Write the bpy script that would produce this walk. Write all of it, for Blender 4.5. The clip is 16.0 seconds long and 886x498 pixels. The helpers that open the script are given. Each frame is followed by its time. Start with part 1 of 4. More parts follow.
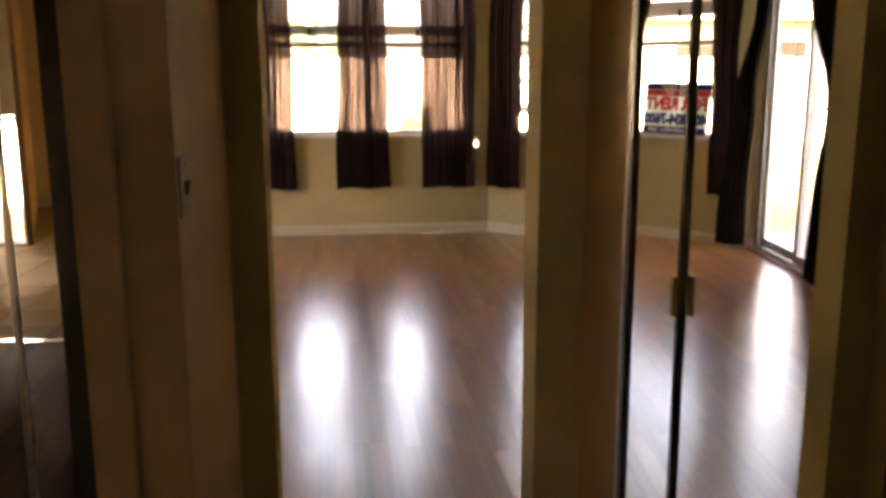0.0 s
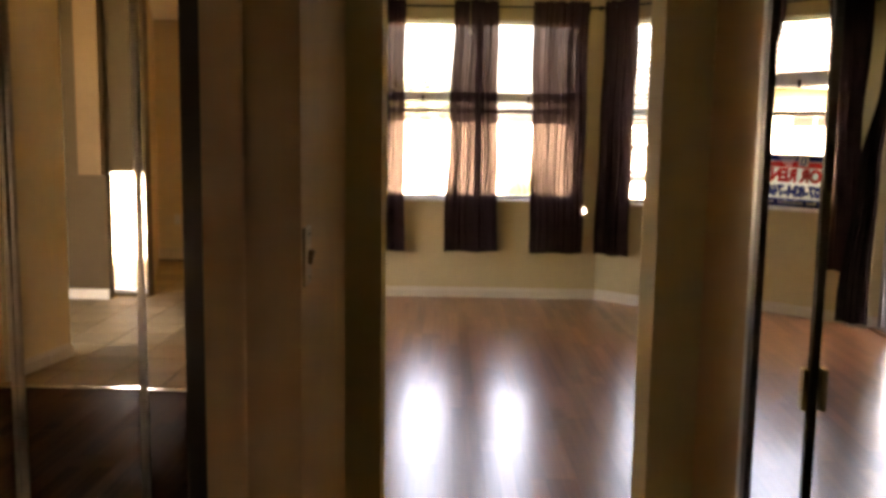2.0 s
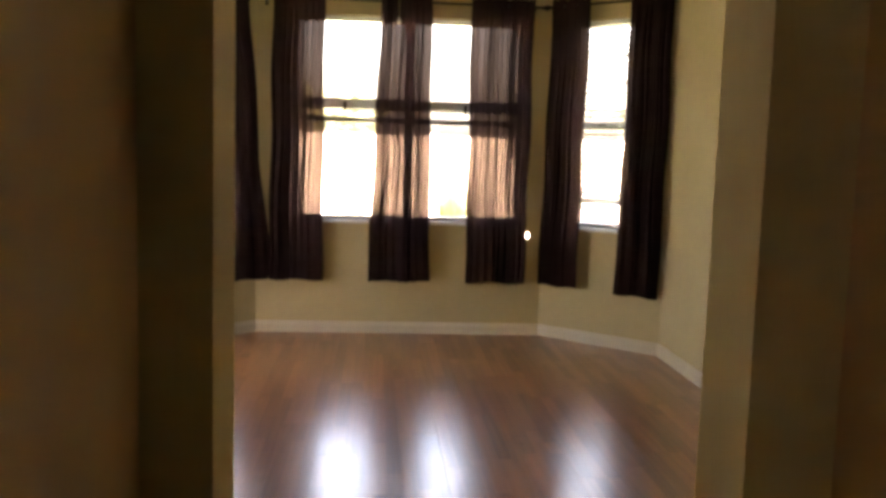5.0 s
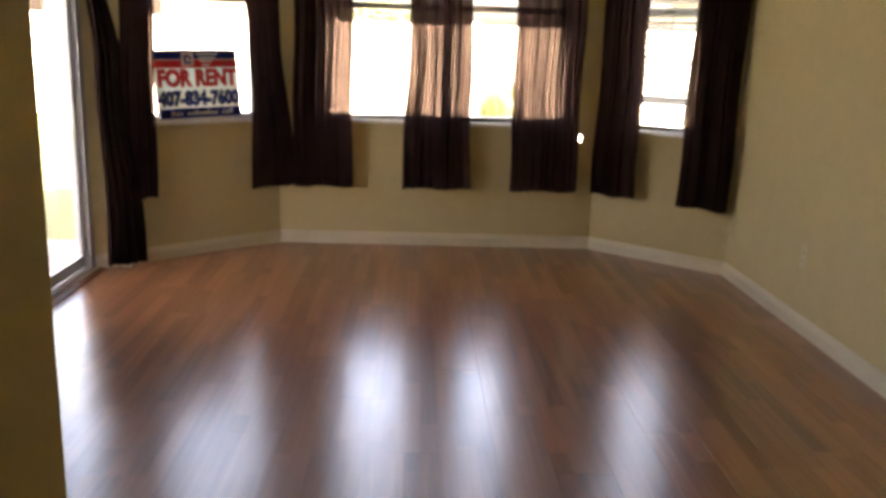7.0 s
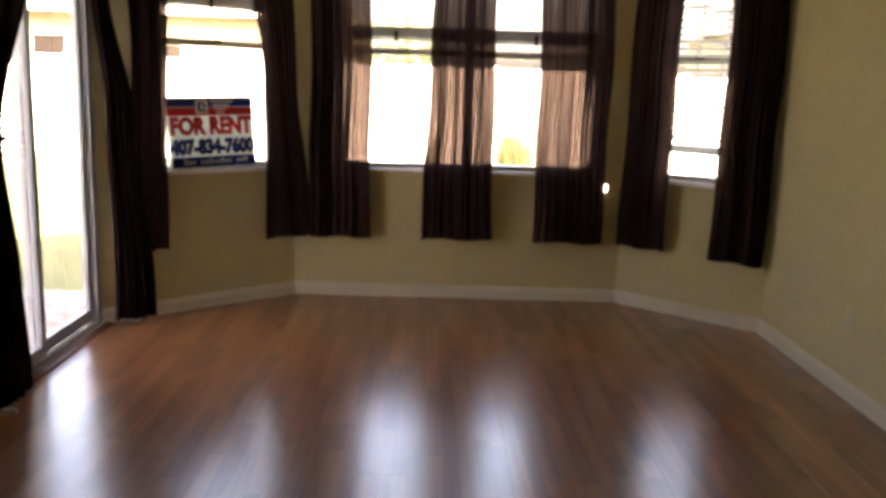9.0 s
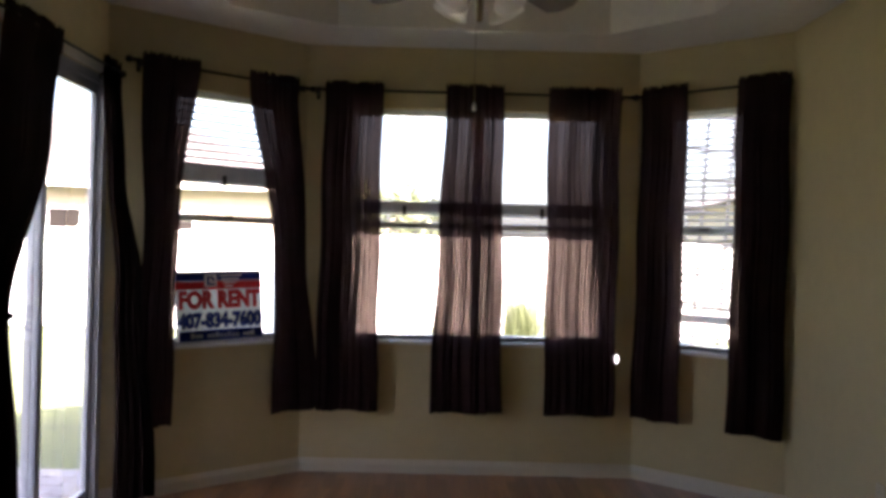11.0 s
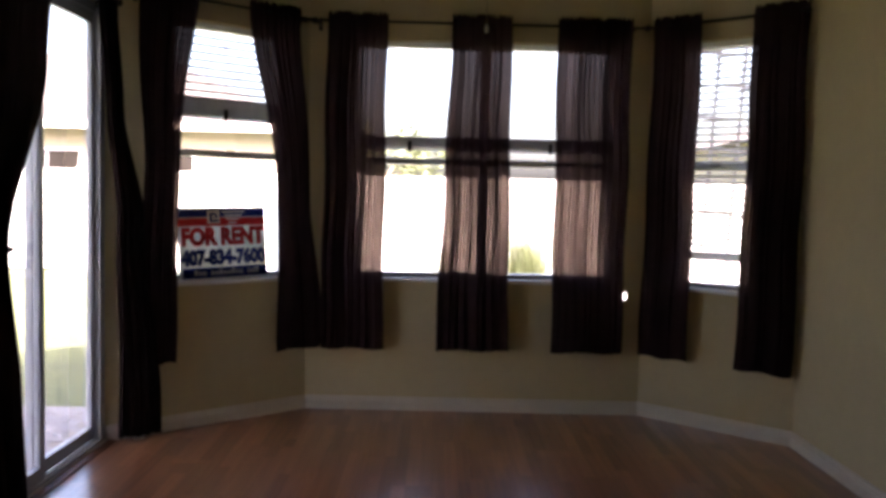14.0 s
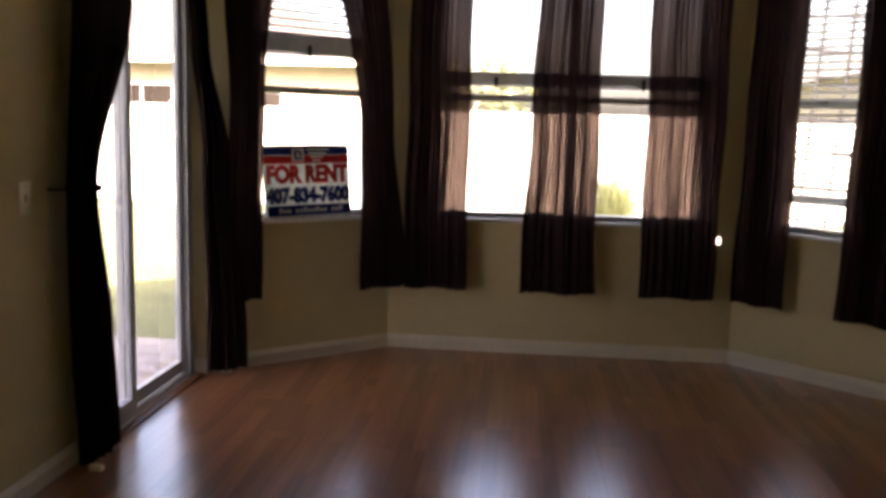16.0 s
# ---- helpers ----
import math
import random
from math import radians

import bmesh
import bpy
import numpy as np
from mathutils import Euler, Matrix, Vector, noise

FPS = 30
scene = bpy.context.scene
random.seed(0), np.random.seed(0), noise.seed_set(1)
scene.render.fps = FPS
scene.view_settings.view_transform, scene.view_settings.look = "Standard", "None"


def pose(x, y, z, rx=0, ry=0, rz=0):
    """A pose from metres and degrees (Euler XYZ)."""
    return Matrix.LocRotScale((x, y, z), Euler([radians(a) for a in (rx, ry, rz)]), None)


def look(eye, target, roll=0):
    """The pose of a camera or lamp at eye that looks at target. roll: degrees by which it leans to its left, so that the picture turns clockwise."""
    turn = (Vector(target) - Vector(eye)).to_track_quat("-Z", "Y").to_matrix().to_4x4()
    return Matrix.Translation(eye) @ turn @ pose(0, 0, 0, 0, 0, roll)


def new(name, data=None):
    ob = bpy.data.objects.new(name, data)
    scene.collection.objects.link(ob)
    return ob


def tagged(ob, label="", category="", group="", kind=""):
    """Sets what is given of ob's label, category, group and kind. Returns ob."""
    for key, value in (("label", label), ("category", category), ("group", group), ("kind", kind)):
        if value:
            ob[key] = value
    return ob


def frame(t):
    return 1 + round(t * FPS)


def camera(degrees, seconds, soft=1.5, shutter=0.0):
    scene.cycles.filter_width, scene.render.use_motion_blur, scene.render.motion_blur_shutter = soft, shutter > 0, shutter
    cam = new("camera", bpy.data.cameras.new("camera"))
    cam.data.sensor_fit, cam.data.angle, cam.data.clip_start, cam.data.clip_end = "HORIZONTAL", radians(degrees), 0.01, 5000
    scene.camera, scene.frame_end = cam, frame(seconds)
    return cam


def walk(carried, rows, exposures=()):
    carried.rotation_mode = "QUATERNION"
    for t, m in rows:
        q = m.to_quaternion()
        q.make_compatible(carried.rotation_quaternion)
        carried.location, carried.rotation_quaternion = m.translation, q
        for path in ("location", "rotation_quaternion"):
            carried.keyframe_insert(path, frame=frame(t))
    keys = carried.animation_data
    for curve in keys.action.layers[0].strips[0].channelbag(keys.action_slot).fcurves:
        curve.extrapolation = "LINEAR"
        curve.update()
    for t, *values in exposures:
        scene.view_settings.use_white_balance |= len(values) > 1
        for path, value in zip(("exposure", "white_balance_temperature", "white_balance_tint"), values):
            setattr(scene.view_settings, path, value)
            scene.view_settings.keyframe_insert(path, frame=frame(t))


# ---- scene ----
cam = camera(54.0, 16.0, soft=3.7)
PATH = [
    (0, pose(-0.121, 0.430, 1.348, 78.85, 0.14, -6.77)),
    (0.5, pose(-0.138, 0.389, 1.353, 80.06, 0.03, 0.20)),
    (1, pose(-0.145, 0.353, 1.353, 81.12, 0.00, 4.64)),
    (1.5, pose(-0.150, 0.355, 1.354, 81.92, -0.14, 5.58)),
    (2, pose(-0.143, 0.435, 1.369, 82.87, -0.87, 0.22)),
    (2.5, pose(-0.157, 0.522, 1.381, 83.83, -1.14, -4.25)),
    (3, pose(-0.136, 0.661, 1.401, 84.80, -1.22, -5.99)),
    (3.5, pose(-0.107, 0.820, 1.409, 85.53, -1.12, -5.54)),
    (6, pose(-0.113, 1.724, 1.364, 80.74, -1.99, -3.35)),
    (6.5, pose(-0.084, 1.866, 1.373, 78.67, -1.82, -2.46)),
    (7, pose(-0.093, 2.002, 1.384, 76.75, -1.79, -1.85)),
    (7.5, pose(-0.118, 2.094, 1.395, 76.09, -1.83, -1.50)),
    (8, pose(-0.124, 2.161, 1.409, 76.37, -1.74, -1.18)),
    (8.5, pose(-0.118, 2.202, 1.417, 77.44, -1.73, -0.89)),
    (9, pose(-0.126, 2.241, 1.427, 79.25, -1.85, -0.87)),
    (9.5, pose(-0.129, 2.263, 1.434, 81.85, -1.93, -0.83)),
    (10, pose(-0.128, 2.267, 1.441, 84.94, -1.74, -0.67)),
    (12.5, pose(-0.178, 2.350, 1.471, 93.52, -1.24, -0.61)),
    (13, pose(-0.177, 2.366, 1.453, 92.41, -1.24, -0.55)),
    (13.5, pose(-0.174, 2.376, 1.429, 89.64, -1.29, -0.50)),
    (14, pose(-0.177, 2.378, 1.405, 86.49, -1.37, -0.50)),
    (14.5, pose(-0.177, 2.400, 1.417, 83.40, -1.59, 0.13)),
    (15, pose(-0.181, 2.400, 1.423, 82.11, -1.63, 1.25)),
    (15.5, pose(-0.180, 2.408, 1.426, 82.08, -1.70, 3.03)),
    (16, pose(-0.179, 2.483, 1.428, 82.07, -1.64, 5.13)),
]
walk(cam, PATH, exposures=[(0, 5.5, 9500, 26), (3.7, 5.55, 8600, 24), (6, 5.32, 8500, 21), (7, 5.15, 8400, 22), (9, 4.8, 8100, 22), (9.5, 4.62, 7800, 22), (10, 4.08, 6900, 22), (12.5, 4.2, 6000, 25), (14, 3.97, 6400, 26), (16, 4.1, 7400, 26)])

# ---- world and sun ----
world = bpy.data.worlds.new("world")
scene.world = world
world.use_nodes = True
wn = world.node_tree.nodes
sky = wn.new("ShaderNodeTexSky")
sky.sky_type = 'NISHITA'
sky.sun_disc = False
SUN_EL, SUN_AZ = radians(48), radians(155)
sky.sun_elevation, sky.sun_rotation = SUN_EL, SUN_AZ
sky.dust_density, sky.air_density, sky.ozone_density = 7.0, 1.0, 0.3
wn["Background"].inputs["Strength"].default_value = 0.11
world.node_tree.links.new(sky.outputs["Color"], wn["Background"].inputs["Color"])
sun_data = bpy.data.lights.new("sun", 'SUN')
sun_data.energy, sun_data.angle, sun_data.color = 4.5, radians(0.5), (1.0, 0.95, 0.86)
sun = new("sun", sun_data)
# the sun stands behind the house, to the right
sd = Vector((math.sin(SUN_AZ) * math.cos(SUN_EL), math.cos(SUN_AZ) * math.cos(SUN_EL), math.sin(SUN_EL)))
sun.matrix_world = look(sd * 40, (0, 0, 0))


# ---- materials ----
def mat(name, color, rough=0.6, metal=0.0, var=0.12, scale=6.0, bump=0.0, bump_scale=80.0, spec=0.5, coat=0.0, random_obj=0.0):
    """Principled material with colour variation at two scales and fine relief."""
    m = bpy.data.materials.new(name)
    m.use_nodes = True
    n, l = m.node_tree.nodes, m.node_tree.links
    p = n["Principled BSDF"]
    tc = n.new("ShaderNodeTexCoord")
    a = n.new("ShaderNodeTexNoise"); a.inputs["Scale"].default_value = scale; a.inputs["Detail"].default_value = 5
    b = n.new("ShaderNodeTexNoise"); b.inputs["Scale"].default_value = scale * 11; b.inputs["Detail"].default_value = 3
    for q in (a, b):
        l.new(tc.outputs["Object"], q.inputs["Vector"])
    ad = n.new("ShaderNodeMath"); ad.operation = 'ADD'
    l.new(a.outputs["Fac"], ad.inputs[0]); l.new(b.outputs["Fac"], ad.inputs[1])
    mr = n.new("ShaderNodeMapRange")
    mr.inputs["From Min"].default_value, mr.inputs["From Max"].default_value = 0.6, 1.4
    mr.inputs["To Min"].default_value, mr.inputs["To Max"].default_value = 1 - var, 1 + var
    l.new(ad.outputs[0], mr.inputs["Value"])
    hsv = n.new("ShaderNodeHueSaturation"); hsv.inputs["Color"].default_value = (*color, 1)
    out = mr.outputs["Result"]
    if random_obj:
        oi = n.new("ShaderNodeObjectInfo")
        r2 = n.new("ShaderNodeMapRange")
        r2.inputs["To Min"].default_value, r2.inputs["To Max"].default_value = 1 - random_obj, 1 + random_obj
        l.new(oi.outputs["Random"], r2.inputs["Value"])
        mu = n.new("ShaderNodeMath"); mu.operation = 'MULTIPLY'
        l.new(out, mu.inputs[0]); l.new(r2.outputs["Result"], mu.inputs[1])
        out = mu.outputs[0]
    l.new(out, hsv.inputs["Value"])
    l.new(hsv.outputs["Color"], p.inputs["Base Color"])
    p.inputs["Roughness"].default_value, p.inputs["Metallic"].default_value = rough, metal
    p.inputs["Specular IOR Level"].default_value = spec
    p.inputs["Coat Weight"].default_value = coat
    if bump:
        bn = n.new("ShaderNodeTexNoise"); bn.inputs["Scale"].default_value = bump_scale; bn.inputs["Detail"].default_value = 4
        l.new(tc.outputs["Object"], bn.inputs["Vector"])
        bp = n.new("ShaderNodeBump"); bp.inputs["Strength"].default_value = bump; bp.inputs["Distance"].default_value = 0.004
        l.new(bn.outputs["Fac"], bp.inputs["Height"]); l.new(bp.outputs["Normal"], p.inputs["Normal"])
    return m


def laminate_material(name="laminate", r0=0.27, r1=0.30, spec=1.0, tone=1.3, coat=0.55, wave=0.015):
    """Red-brown laminate: narrow strips along each plank, fine grain, satin gloss."""
    m = bpy.data.materials.new(name)
    m.use_nodes = True
    n, l = m.node_tree.nodes, m.node_tree.links
    p = n["Principled BSDF"]
    tc = n.new("ShaderNodeTexCoord")
    oi = n.new("ShaderNodeObjectInfo")
    # each plank takes its own stretch of the pattern, shifted by whole planks sideways
    k1 = n.new("ShaderNodeMath"); k1.operation = 'MULTIPLY'; k1.inputs[1].default_value = 41.0
    k2 = n.new("ShaderNodeMath"); k2.operation = 'FLOOR'
    k3 = n.new("ShaderNodeMath"); k3.operation = 'MULTIPLY'; k3.inputs[1].default_value = 0.192
    l.new(oi.outputs["Random"], k1.inputs[0]); l.new(k1.outputs[0], k2.inputs[0]); l.new(k2.outputs[0], k3.inputs[0])
    cx = n.new("ShaderNodeCombineXYZ"); l.new(k3.outputs[0], cx.inputs[0]); l.new(k1.outputs[0], cx.inputs[1])
    ad = n.new("ShaderNodeVectorMath"); ad.operation = 'ADD'
    l.new(tc.outputs["Object"], ad.inputs[0]); l.new(cx.outputs[0], ad.inputs[1])
    # strips 64 mm wide, 1.1 m long, along the plank
    mp = n.new("ShaderNodeMapping"); mp.inputs["Rotation"].default_value = (0, 0, radians(90))
    l.new(ad.outputs[0], mp.inputs["Vector"])
    vo = n.new("ShaderNodeTexBrick"); vo.inputs["Scale"].default_value = 1.0; vo.inputs["Mortar Size"].default_value = 0.0
    vo.inputs["Brick Width"].default_value, vo.inputs["Row Height"].default_value = 1.1, 0.064
    vo.inputs["Color1"].default_value, vo.inputs["Color2"].default_value = (0, 0, 0, 1), (1, 1, 1, 1)
    vo.offset, vo.offset_frequency = 0.37, 2
    l.new(mp.outputs[0], vo.inputs["Vector"])
    g = n.new("ShaderNodeMapping"); g.inputs["Scale"].default_value = (46, 1.5, 1)
    l.new(ad.outputs[0], g.inputs["Vector"])
    gn = n.new("ShaderNodeTexNoise"); gn.inputs["Scale"].default_value = 1.0; gn.inputs["Detail"].default_value = 6; gn.inputs["Distortion"].default_value = 0.4
    l.new(g.outputs[0], gn.inputs["Vector"])
    sx = n.new("ShaderNodeSeparateColor"); l.new(vo.outputs["Color"], sx.inputs[0])
    m1 = n.new("ShaderNodeMath"); m1.operation = 'MULTIPLY_ADD'; m1.inputs[1].default_value = 0.34
    l.new(sx.outputs[0], m1.inputs[0])
    m2 = n.new("ShaderNodeMath"); m2.operation = 'MULTIPLY_ADD'; m2.inputs[1].default_value, m2.inputs[2].default_value = 0.62, -0.04
    l.new(gn.outputs["Fac"], m2.inputs[0]); l.new(m2.outputs[0], m1.inputs[2])
    cr = n.new("ShaderNodeValToRGB")
    e = cr.color_ramp.elements
    e[0].position, e[0].color = 0.1, (0.11 * tone, 0.036 * tone, 0.015 * tone, 1)
    e[1].position, e[1].color = 0.95, (0.42 * tone, 0.185 * tone, 0.076 * tone, 1)
    k = e.new(0.5); k.color = (0.26 * tone, 0.101 * tone, 0.041 * tone, 1)
    l.new(m1.outputs[0], cr.inputs["Fac"])
    l.new(cr.outputs["Color"], p.inputs["Base Color"])
    sm = n.new("ShaderNodeTexNoise"); sm.inputs["Scale"].default_value = 2.0; sm.inputs["Detail"].default_value = 6
    l.new(tc.outputs["Object"], sm.inputs["Vector"])
    rr = n.new("ShaderNodeMapRange"); rr.inputs["To Min"].default_value, rr.inputs["To Max"].default_value = r0, r1
    p.inputs["Specular IOR Level"].default_value = spec
    l.new(sm.outputs["Fac"], rr.inputs["Value"]); l.new(rr.outputs["Result"], p.inputs["Roughness"])
    p.inputs["Coat Weight"].default_value, p.inputs["Coat Roughness"].default_value = coat, 0.2
    # every plank lies at a slightly different slope and is a little wavy, so reflections break at the joints
    wn_ = n.new("ShaderNodeTexWhiteNoise"); wn_.noise_dimensions = '1D'
    l.new(k1.outputs[0], wn_.inputs["W"])
    lo = n.new("ShaderNodeTexNoise"); lo.inputs["Scale"].default_value = 2.2; lo.inputs["Detail"].default_value = 1
    l.new(ad.outputs[0], lo.inputs["Vector"])
    mx = n.new("ShaderNodeVectorMath"); mx.operation = 'ADD'
    l.new(wn_.outputs["Color"], mx.inputs[0]); l.new(lo.outputs["Color"], mx.inputs[1])
    ce = n.new("ShaderNodeVectorMath"); ce.operation = 'SUBTRACT'; ce.inputs[1].default_value = (1, 1, 1)
    l.new(mx.outputs[0], ce.inputs[0])
    sc = n.new("ShaderNodeVectorMath"); sc.operation = 'MULTIPLY'; sc.inputs[1].default_value = (wave, wave, 0)
    l.new(ce.outputs[0], sc.inputs[0])
    ge = n.new("ShaderNodeNewGeometry")
    su = n.new("ShaderNodeVectorMath"); su.operation = 'ADD'
    l.new(ge.outputs["Normal"], su.inputs[0]); l.new(sc.outputs[0], su.inputs[1])
    no = n.new("ShaderNodeVectorMath"); no.operation = 'NORMALIZE'
    l.new(su.outputs[0], no.inputs[0])
    l.new(no.outputs[0], p.inputs["Normal"]); l.new(no.outputs[0], p.inputs["Coat Normal"])
    return m


def cloth_material(name, color, see=0.3, glow=0.4, gather=0.0):
    """Woven cloth or frosted glass: partly see-through, partly translucent."""
    m = bpy.data.materials.new(name)
    m.use_nodes = True
    n, l = m.node_tree.nodes, m.node_tree.links
    n.remove(n["Principled BSDF"])
    tc = n.new("ShaderNodeTexCoord")
    no = n.new("ShaderNodeTexNoise"); no.inputs["Scale"].default_value = 9; no.inputs["Detail"].default_value = 6
    l.new(tc.outputs["Object"], no.inputs["Vector"])
    hsv = n.new("ShaderNodeHueSaturation"); hsv.inputs["Color"].default_value = (*color, 1)
    mr = n.new("ShaderNodeMapRange"); mr.inputs["To Min"].default_value, mr.inputs["To Max"].default_value = 0.75, 1.25
    l.new(no.outputs["Fac"], mr.inputs["Value"]); l.new(mr.outputs["Result"], hsv.inputs["Value"])
    d, t, tr = n.new("ShaderNodeBsdfDiffuse"), n.new("ShaderNodeBsdfTranslucent"), n.new("ShaderNodeBsdfTransparent")
    l.new(hsv.outputs["Color"], d.inputs["Color"]); l.new(hsv.outputs["Color"], t.inputs["Color"])
    tr.inputs["Color"].default_value = (1.0, 0.74, 0.66, 1)
    a, b = n.new("ShaderNodeMixShader"), n.new("ShaderNodeMixShader")
    a.inputs["Fac"].default_value, b.inputs["Fac"].default_value = glow, see
    l.new(d.outputs[0], a.inputs[1]); l.new(t.outputs[0], a.inputs[2])
    l.new(a.outputs[0], b.inputs[1]); l.new(tr.outputs[0], b.inputs[2])
    if gather:
        # the weave is bunched in fine upright gathers, looser and denser by turns
        mp = n.new("ShaderNodeMapping"); mp.inputs["Scale"].default_value = (48, 48, 0.7)
        l.new(tc.outputs["Object"], mp.inputs["Vector"])
        gn = n.new("ShaderNodeTexNoise"); gn.inputs["Scale"].default_value = 1.0; gn.inputs["Detail"].default_value = 3
        l.new(mp.outputs[0], gn.inputs["Vector"])
        gr = n.new("ShaderNodeMapRange"); gr.inputs["From Min"].default_value, gr.inputs["From Max"].default_value = 0.33, 0.66
        gr.inputs["To Min"].default_value, gr.inputs["To Max"].default_value = see * (1 - gather), see * (1 + gather * 0.6)
        l.new(gn.outputs["Fac"], gr.inputs["Value"]); l.new(gr.outputs["Result"], b.inputs["Fac"])
    l.new(b.outputs[0], n["Material Output"].inputs["Surface"])
    return m


def glass_material(name, rough=0.0, tint=(1, 1, 1)):
    m = bpy.data.materials.new(name)
    m.use_nodes = True
    p = m.node_tree.nodes["Principled BSDF"]
    p.inputs["Base Color"].default_value = (*tint, 1)
    p.inputs["Transmission Weight"].default_value = 1.0
    p.inputs["Roughness"].default_value = rough
    p.inputs["IOR"].default_value = 1.45
    return m


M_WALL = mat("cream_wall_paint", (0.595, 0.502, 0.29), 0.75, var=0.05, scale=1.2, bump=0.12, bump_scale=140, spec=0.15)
# the cream wall paint again, lightened for the light on the opening's sides
M_WALL_LIT = mat("lit_cream_wall_paint", (0.76, 0.63, 0.33), 0.75, var=0.05, scale=1.2, bump=0.12, bump_scale=140, spec=0.15)
M_TAN = mat("tan_hall_paint", (0.77, 0.535, 0.30), 0.68, var=0.05, scale=1.2, bump=0.12, bump_scale=140, spec=0.25)
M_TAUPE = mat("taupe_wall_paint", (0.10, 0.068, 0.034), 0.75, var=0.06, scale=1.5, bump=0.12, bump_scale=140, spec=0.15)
M_SAND_WALL = mat("light_tan_wall_paint", (0.46, 0.32, 0.18), 0.75, var=0.06, scale=1.5, bump=0.12, bump_scale=140, spec=0.15)
# wall colour with the dim upper part of the tiled room painted in
M_SHADED_WALL = mat("shaded_wall_paint", (0.24, 0.155, 0.08), 0.75, var=0.06, scale=1.5, bump=0.12, bump_scale=140, spec=0.15)
M_PALE_WALL = mat("pale_cream_wall_paint", (0.74, 0.63, 0.42), 0.75, var=0.05, scale=1.2, bump=0.12, bump_scale=140, spec=0.15)
M_CEIL = mat("ceiling_paint", (0.84, 0.81, 0.77), 0.8, var=0.05, scale=2, bump=0.35, bump_scale=60)
M_TRIM = mat("white_trim_paint", (0.74, 0.71, 0.64), 0.35, var=0.05, scale=3)
M_LAM = laminate_material()
# laminate copy: the unlit room's shade is put into its tone
M_LAM_SHADED = laminate_material("shaded_laminate", 0.40, 0.5, 0.006, 0.32, 0.0, 0.006)
M_JAMB = mat("dark_brown_jamb", (0.055, 0.036, 0.022), 0.5, var=0.1)
M_WOODTRIM = mat("red_brown_wood_trim", (0.17, 0.065, 0.028), 0.35, var=0.2, scale=10)
M_SEAM = mat("dull_bronze_edge", (0.19, 0.155, 0.115), 0.5, var=0.1)
M_CONC = mat("pale_concrete", (0.55, 0.52, 0.46), 0.9, var=0.12, scale=2, bump=0.3, bump_scale=60)
M_SUB = mat("floor_underlay", (0.10, 0.045, 0.02), 0.8)
M_TILE = mat("beige_floor_tile", (0.29, 0.20, 0.095), 0.65, var=0.25, scale=4, random_obj=0.16, spec=0.15)
M_SILL = mat("white_sill_paint", (0.84, 0.83, 0.79), 0.3, var=0.03)
M_BASE = mat("white_baseboard_paint", (0.67, 0.61, 0.49), 0.4, var=0.05, scale=3)
M_GROUT = mat("grout", (0.06, 0.045, 0.03), 0.9)
M_ALU = mat("white_aluminium", (0.70, 0.72, 0.74), 0.35, var=0.04, scale=4)
# white door frame, greyed in its colour as seen against daylight
M_FRAME_SHADED = mat("shaded_door_aluminium", (0.36, 0.37, 0.40), 0.4, var=0.05, scale=4)
M_GLASS = glass_material("window_glass")
M_SHADE = cloth_material("frosted_lamp_glass", (0.98, 0.96, 0.92), 0.04, 0.82)
M_MIRROR = mat("mirror_silver", (0.92, 0.93, 0.92), 0.0, 1.0, var=0.0)
M_CHROME = mat("satin_nickel", (0.62, 0.60, 0.56), 0.22, 1.0, var=0.05, scale=20)
M_BRONZE = mat("brown_bronze_frame", (0.42, 0.36, 0.29), 0.33, 1.0, var=0.1, scale=20)
M_BRASS = mat("old_brass", (0.45, 0.33, 0.16), 0.3, 1.0, var=0.1, scale=20)
M_DARKMET = mat("dark_bronze_metal", (0.035, 0.028, 0.024), 0.4, 0.8, var=0.1, scale=20)
M_SHEER = cloth_material("brown_voile", (0.043, 0.023, 0.024), 0.0185, 0.30, gather=0.75)
M_DENSE = cloth_material("dense_brown_voile", (0.043, 0.023, 0.024), 0.007, 0.28, gather=0.75)
M_HEAVY = cloth_material("black_brown_cloth", (0.018, 0.011, 0.010), 0.0, 0.1)
M_SLAT = mat("white_open_slat", (0.45, 0.46, 0.46), 0.5, var=0.05)
M_WIRE = mat("weathered_dark_metal", (0.022, 0.022, 0.025), 0.8, 0.0, var=0.15, scale=9, spec=0.1)
M_BLIND = cloth_material("white_vinyl_slat", (0.84, 0.86, 0.86), 0.04, 0.55)
M_PLASTIC = mat("white_plastic", (0.80, 0.78, 0.72), 0.35, var=0.03)
M_ALMOND = mat("almond_plastic", (0.58, 0.43, 0.27), 0.35, var=0.03)
M_CREAM = mat("cream_plastic", (0.60, 0.52, 0.37), 0.35, var=0.03)
M_BLADE = mat("whitewashed_blade", (0.34, 0.30, 0.255), 0.7, var=0.12, scale=5, spec=0.15)
M_GRASS = mat("lawn_grass", (0.068, 0.080, 0.026), 0.9, var=0.5, scale=1.5, bump=0.6, bump_scale=200)
M_PAVER = mat("grey_paver", (0.24, 0.22, 0.215), 0.85, var=0.2, scale=9, random_obj=0.15)
M_SAND = mat("joint_sand", (0.20, 0.18, 0.15), 0.95)
M_FENCE = mat("pale_vinyl_fence", (0.66, 0.645, 0.61), 0.5, var=0.04)
M_STUCCO = mat("stucco", (0.34, 0.295, 0.225), 0.9, var=0.1, scale=2, bump=0.3, bump_scale=50)
M_ROOF = mat("roof_shingle", (0.07, 0.06, 0.055), 0.9, var=0.25, scale=8, bump=0.4, bump_scale=30)
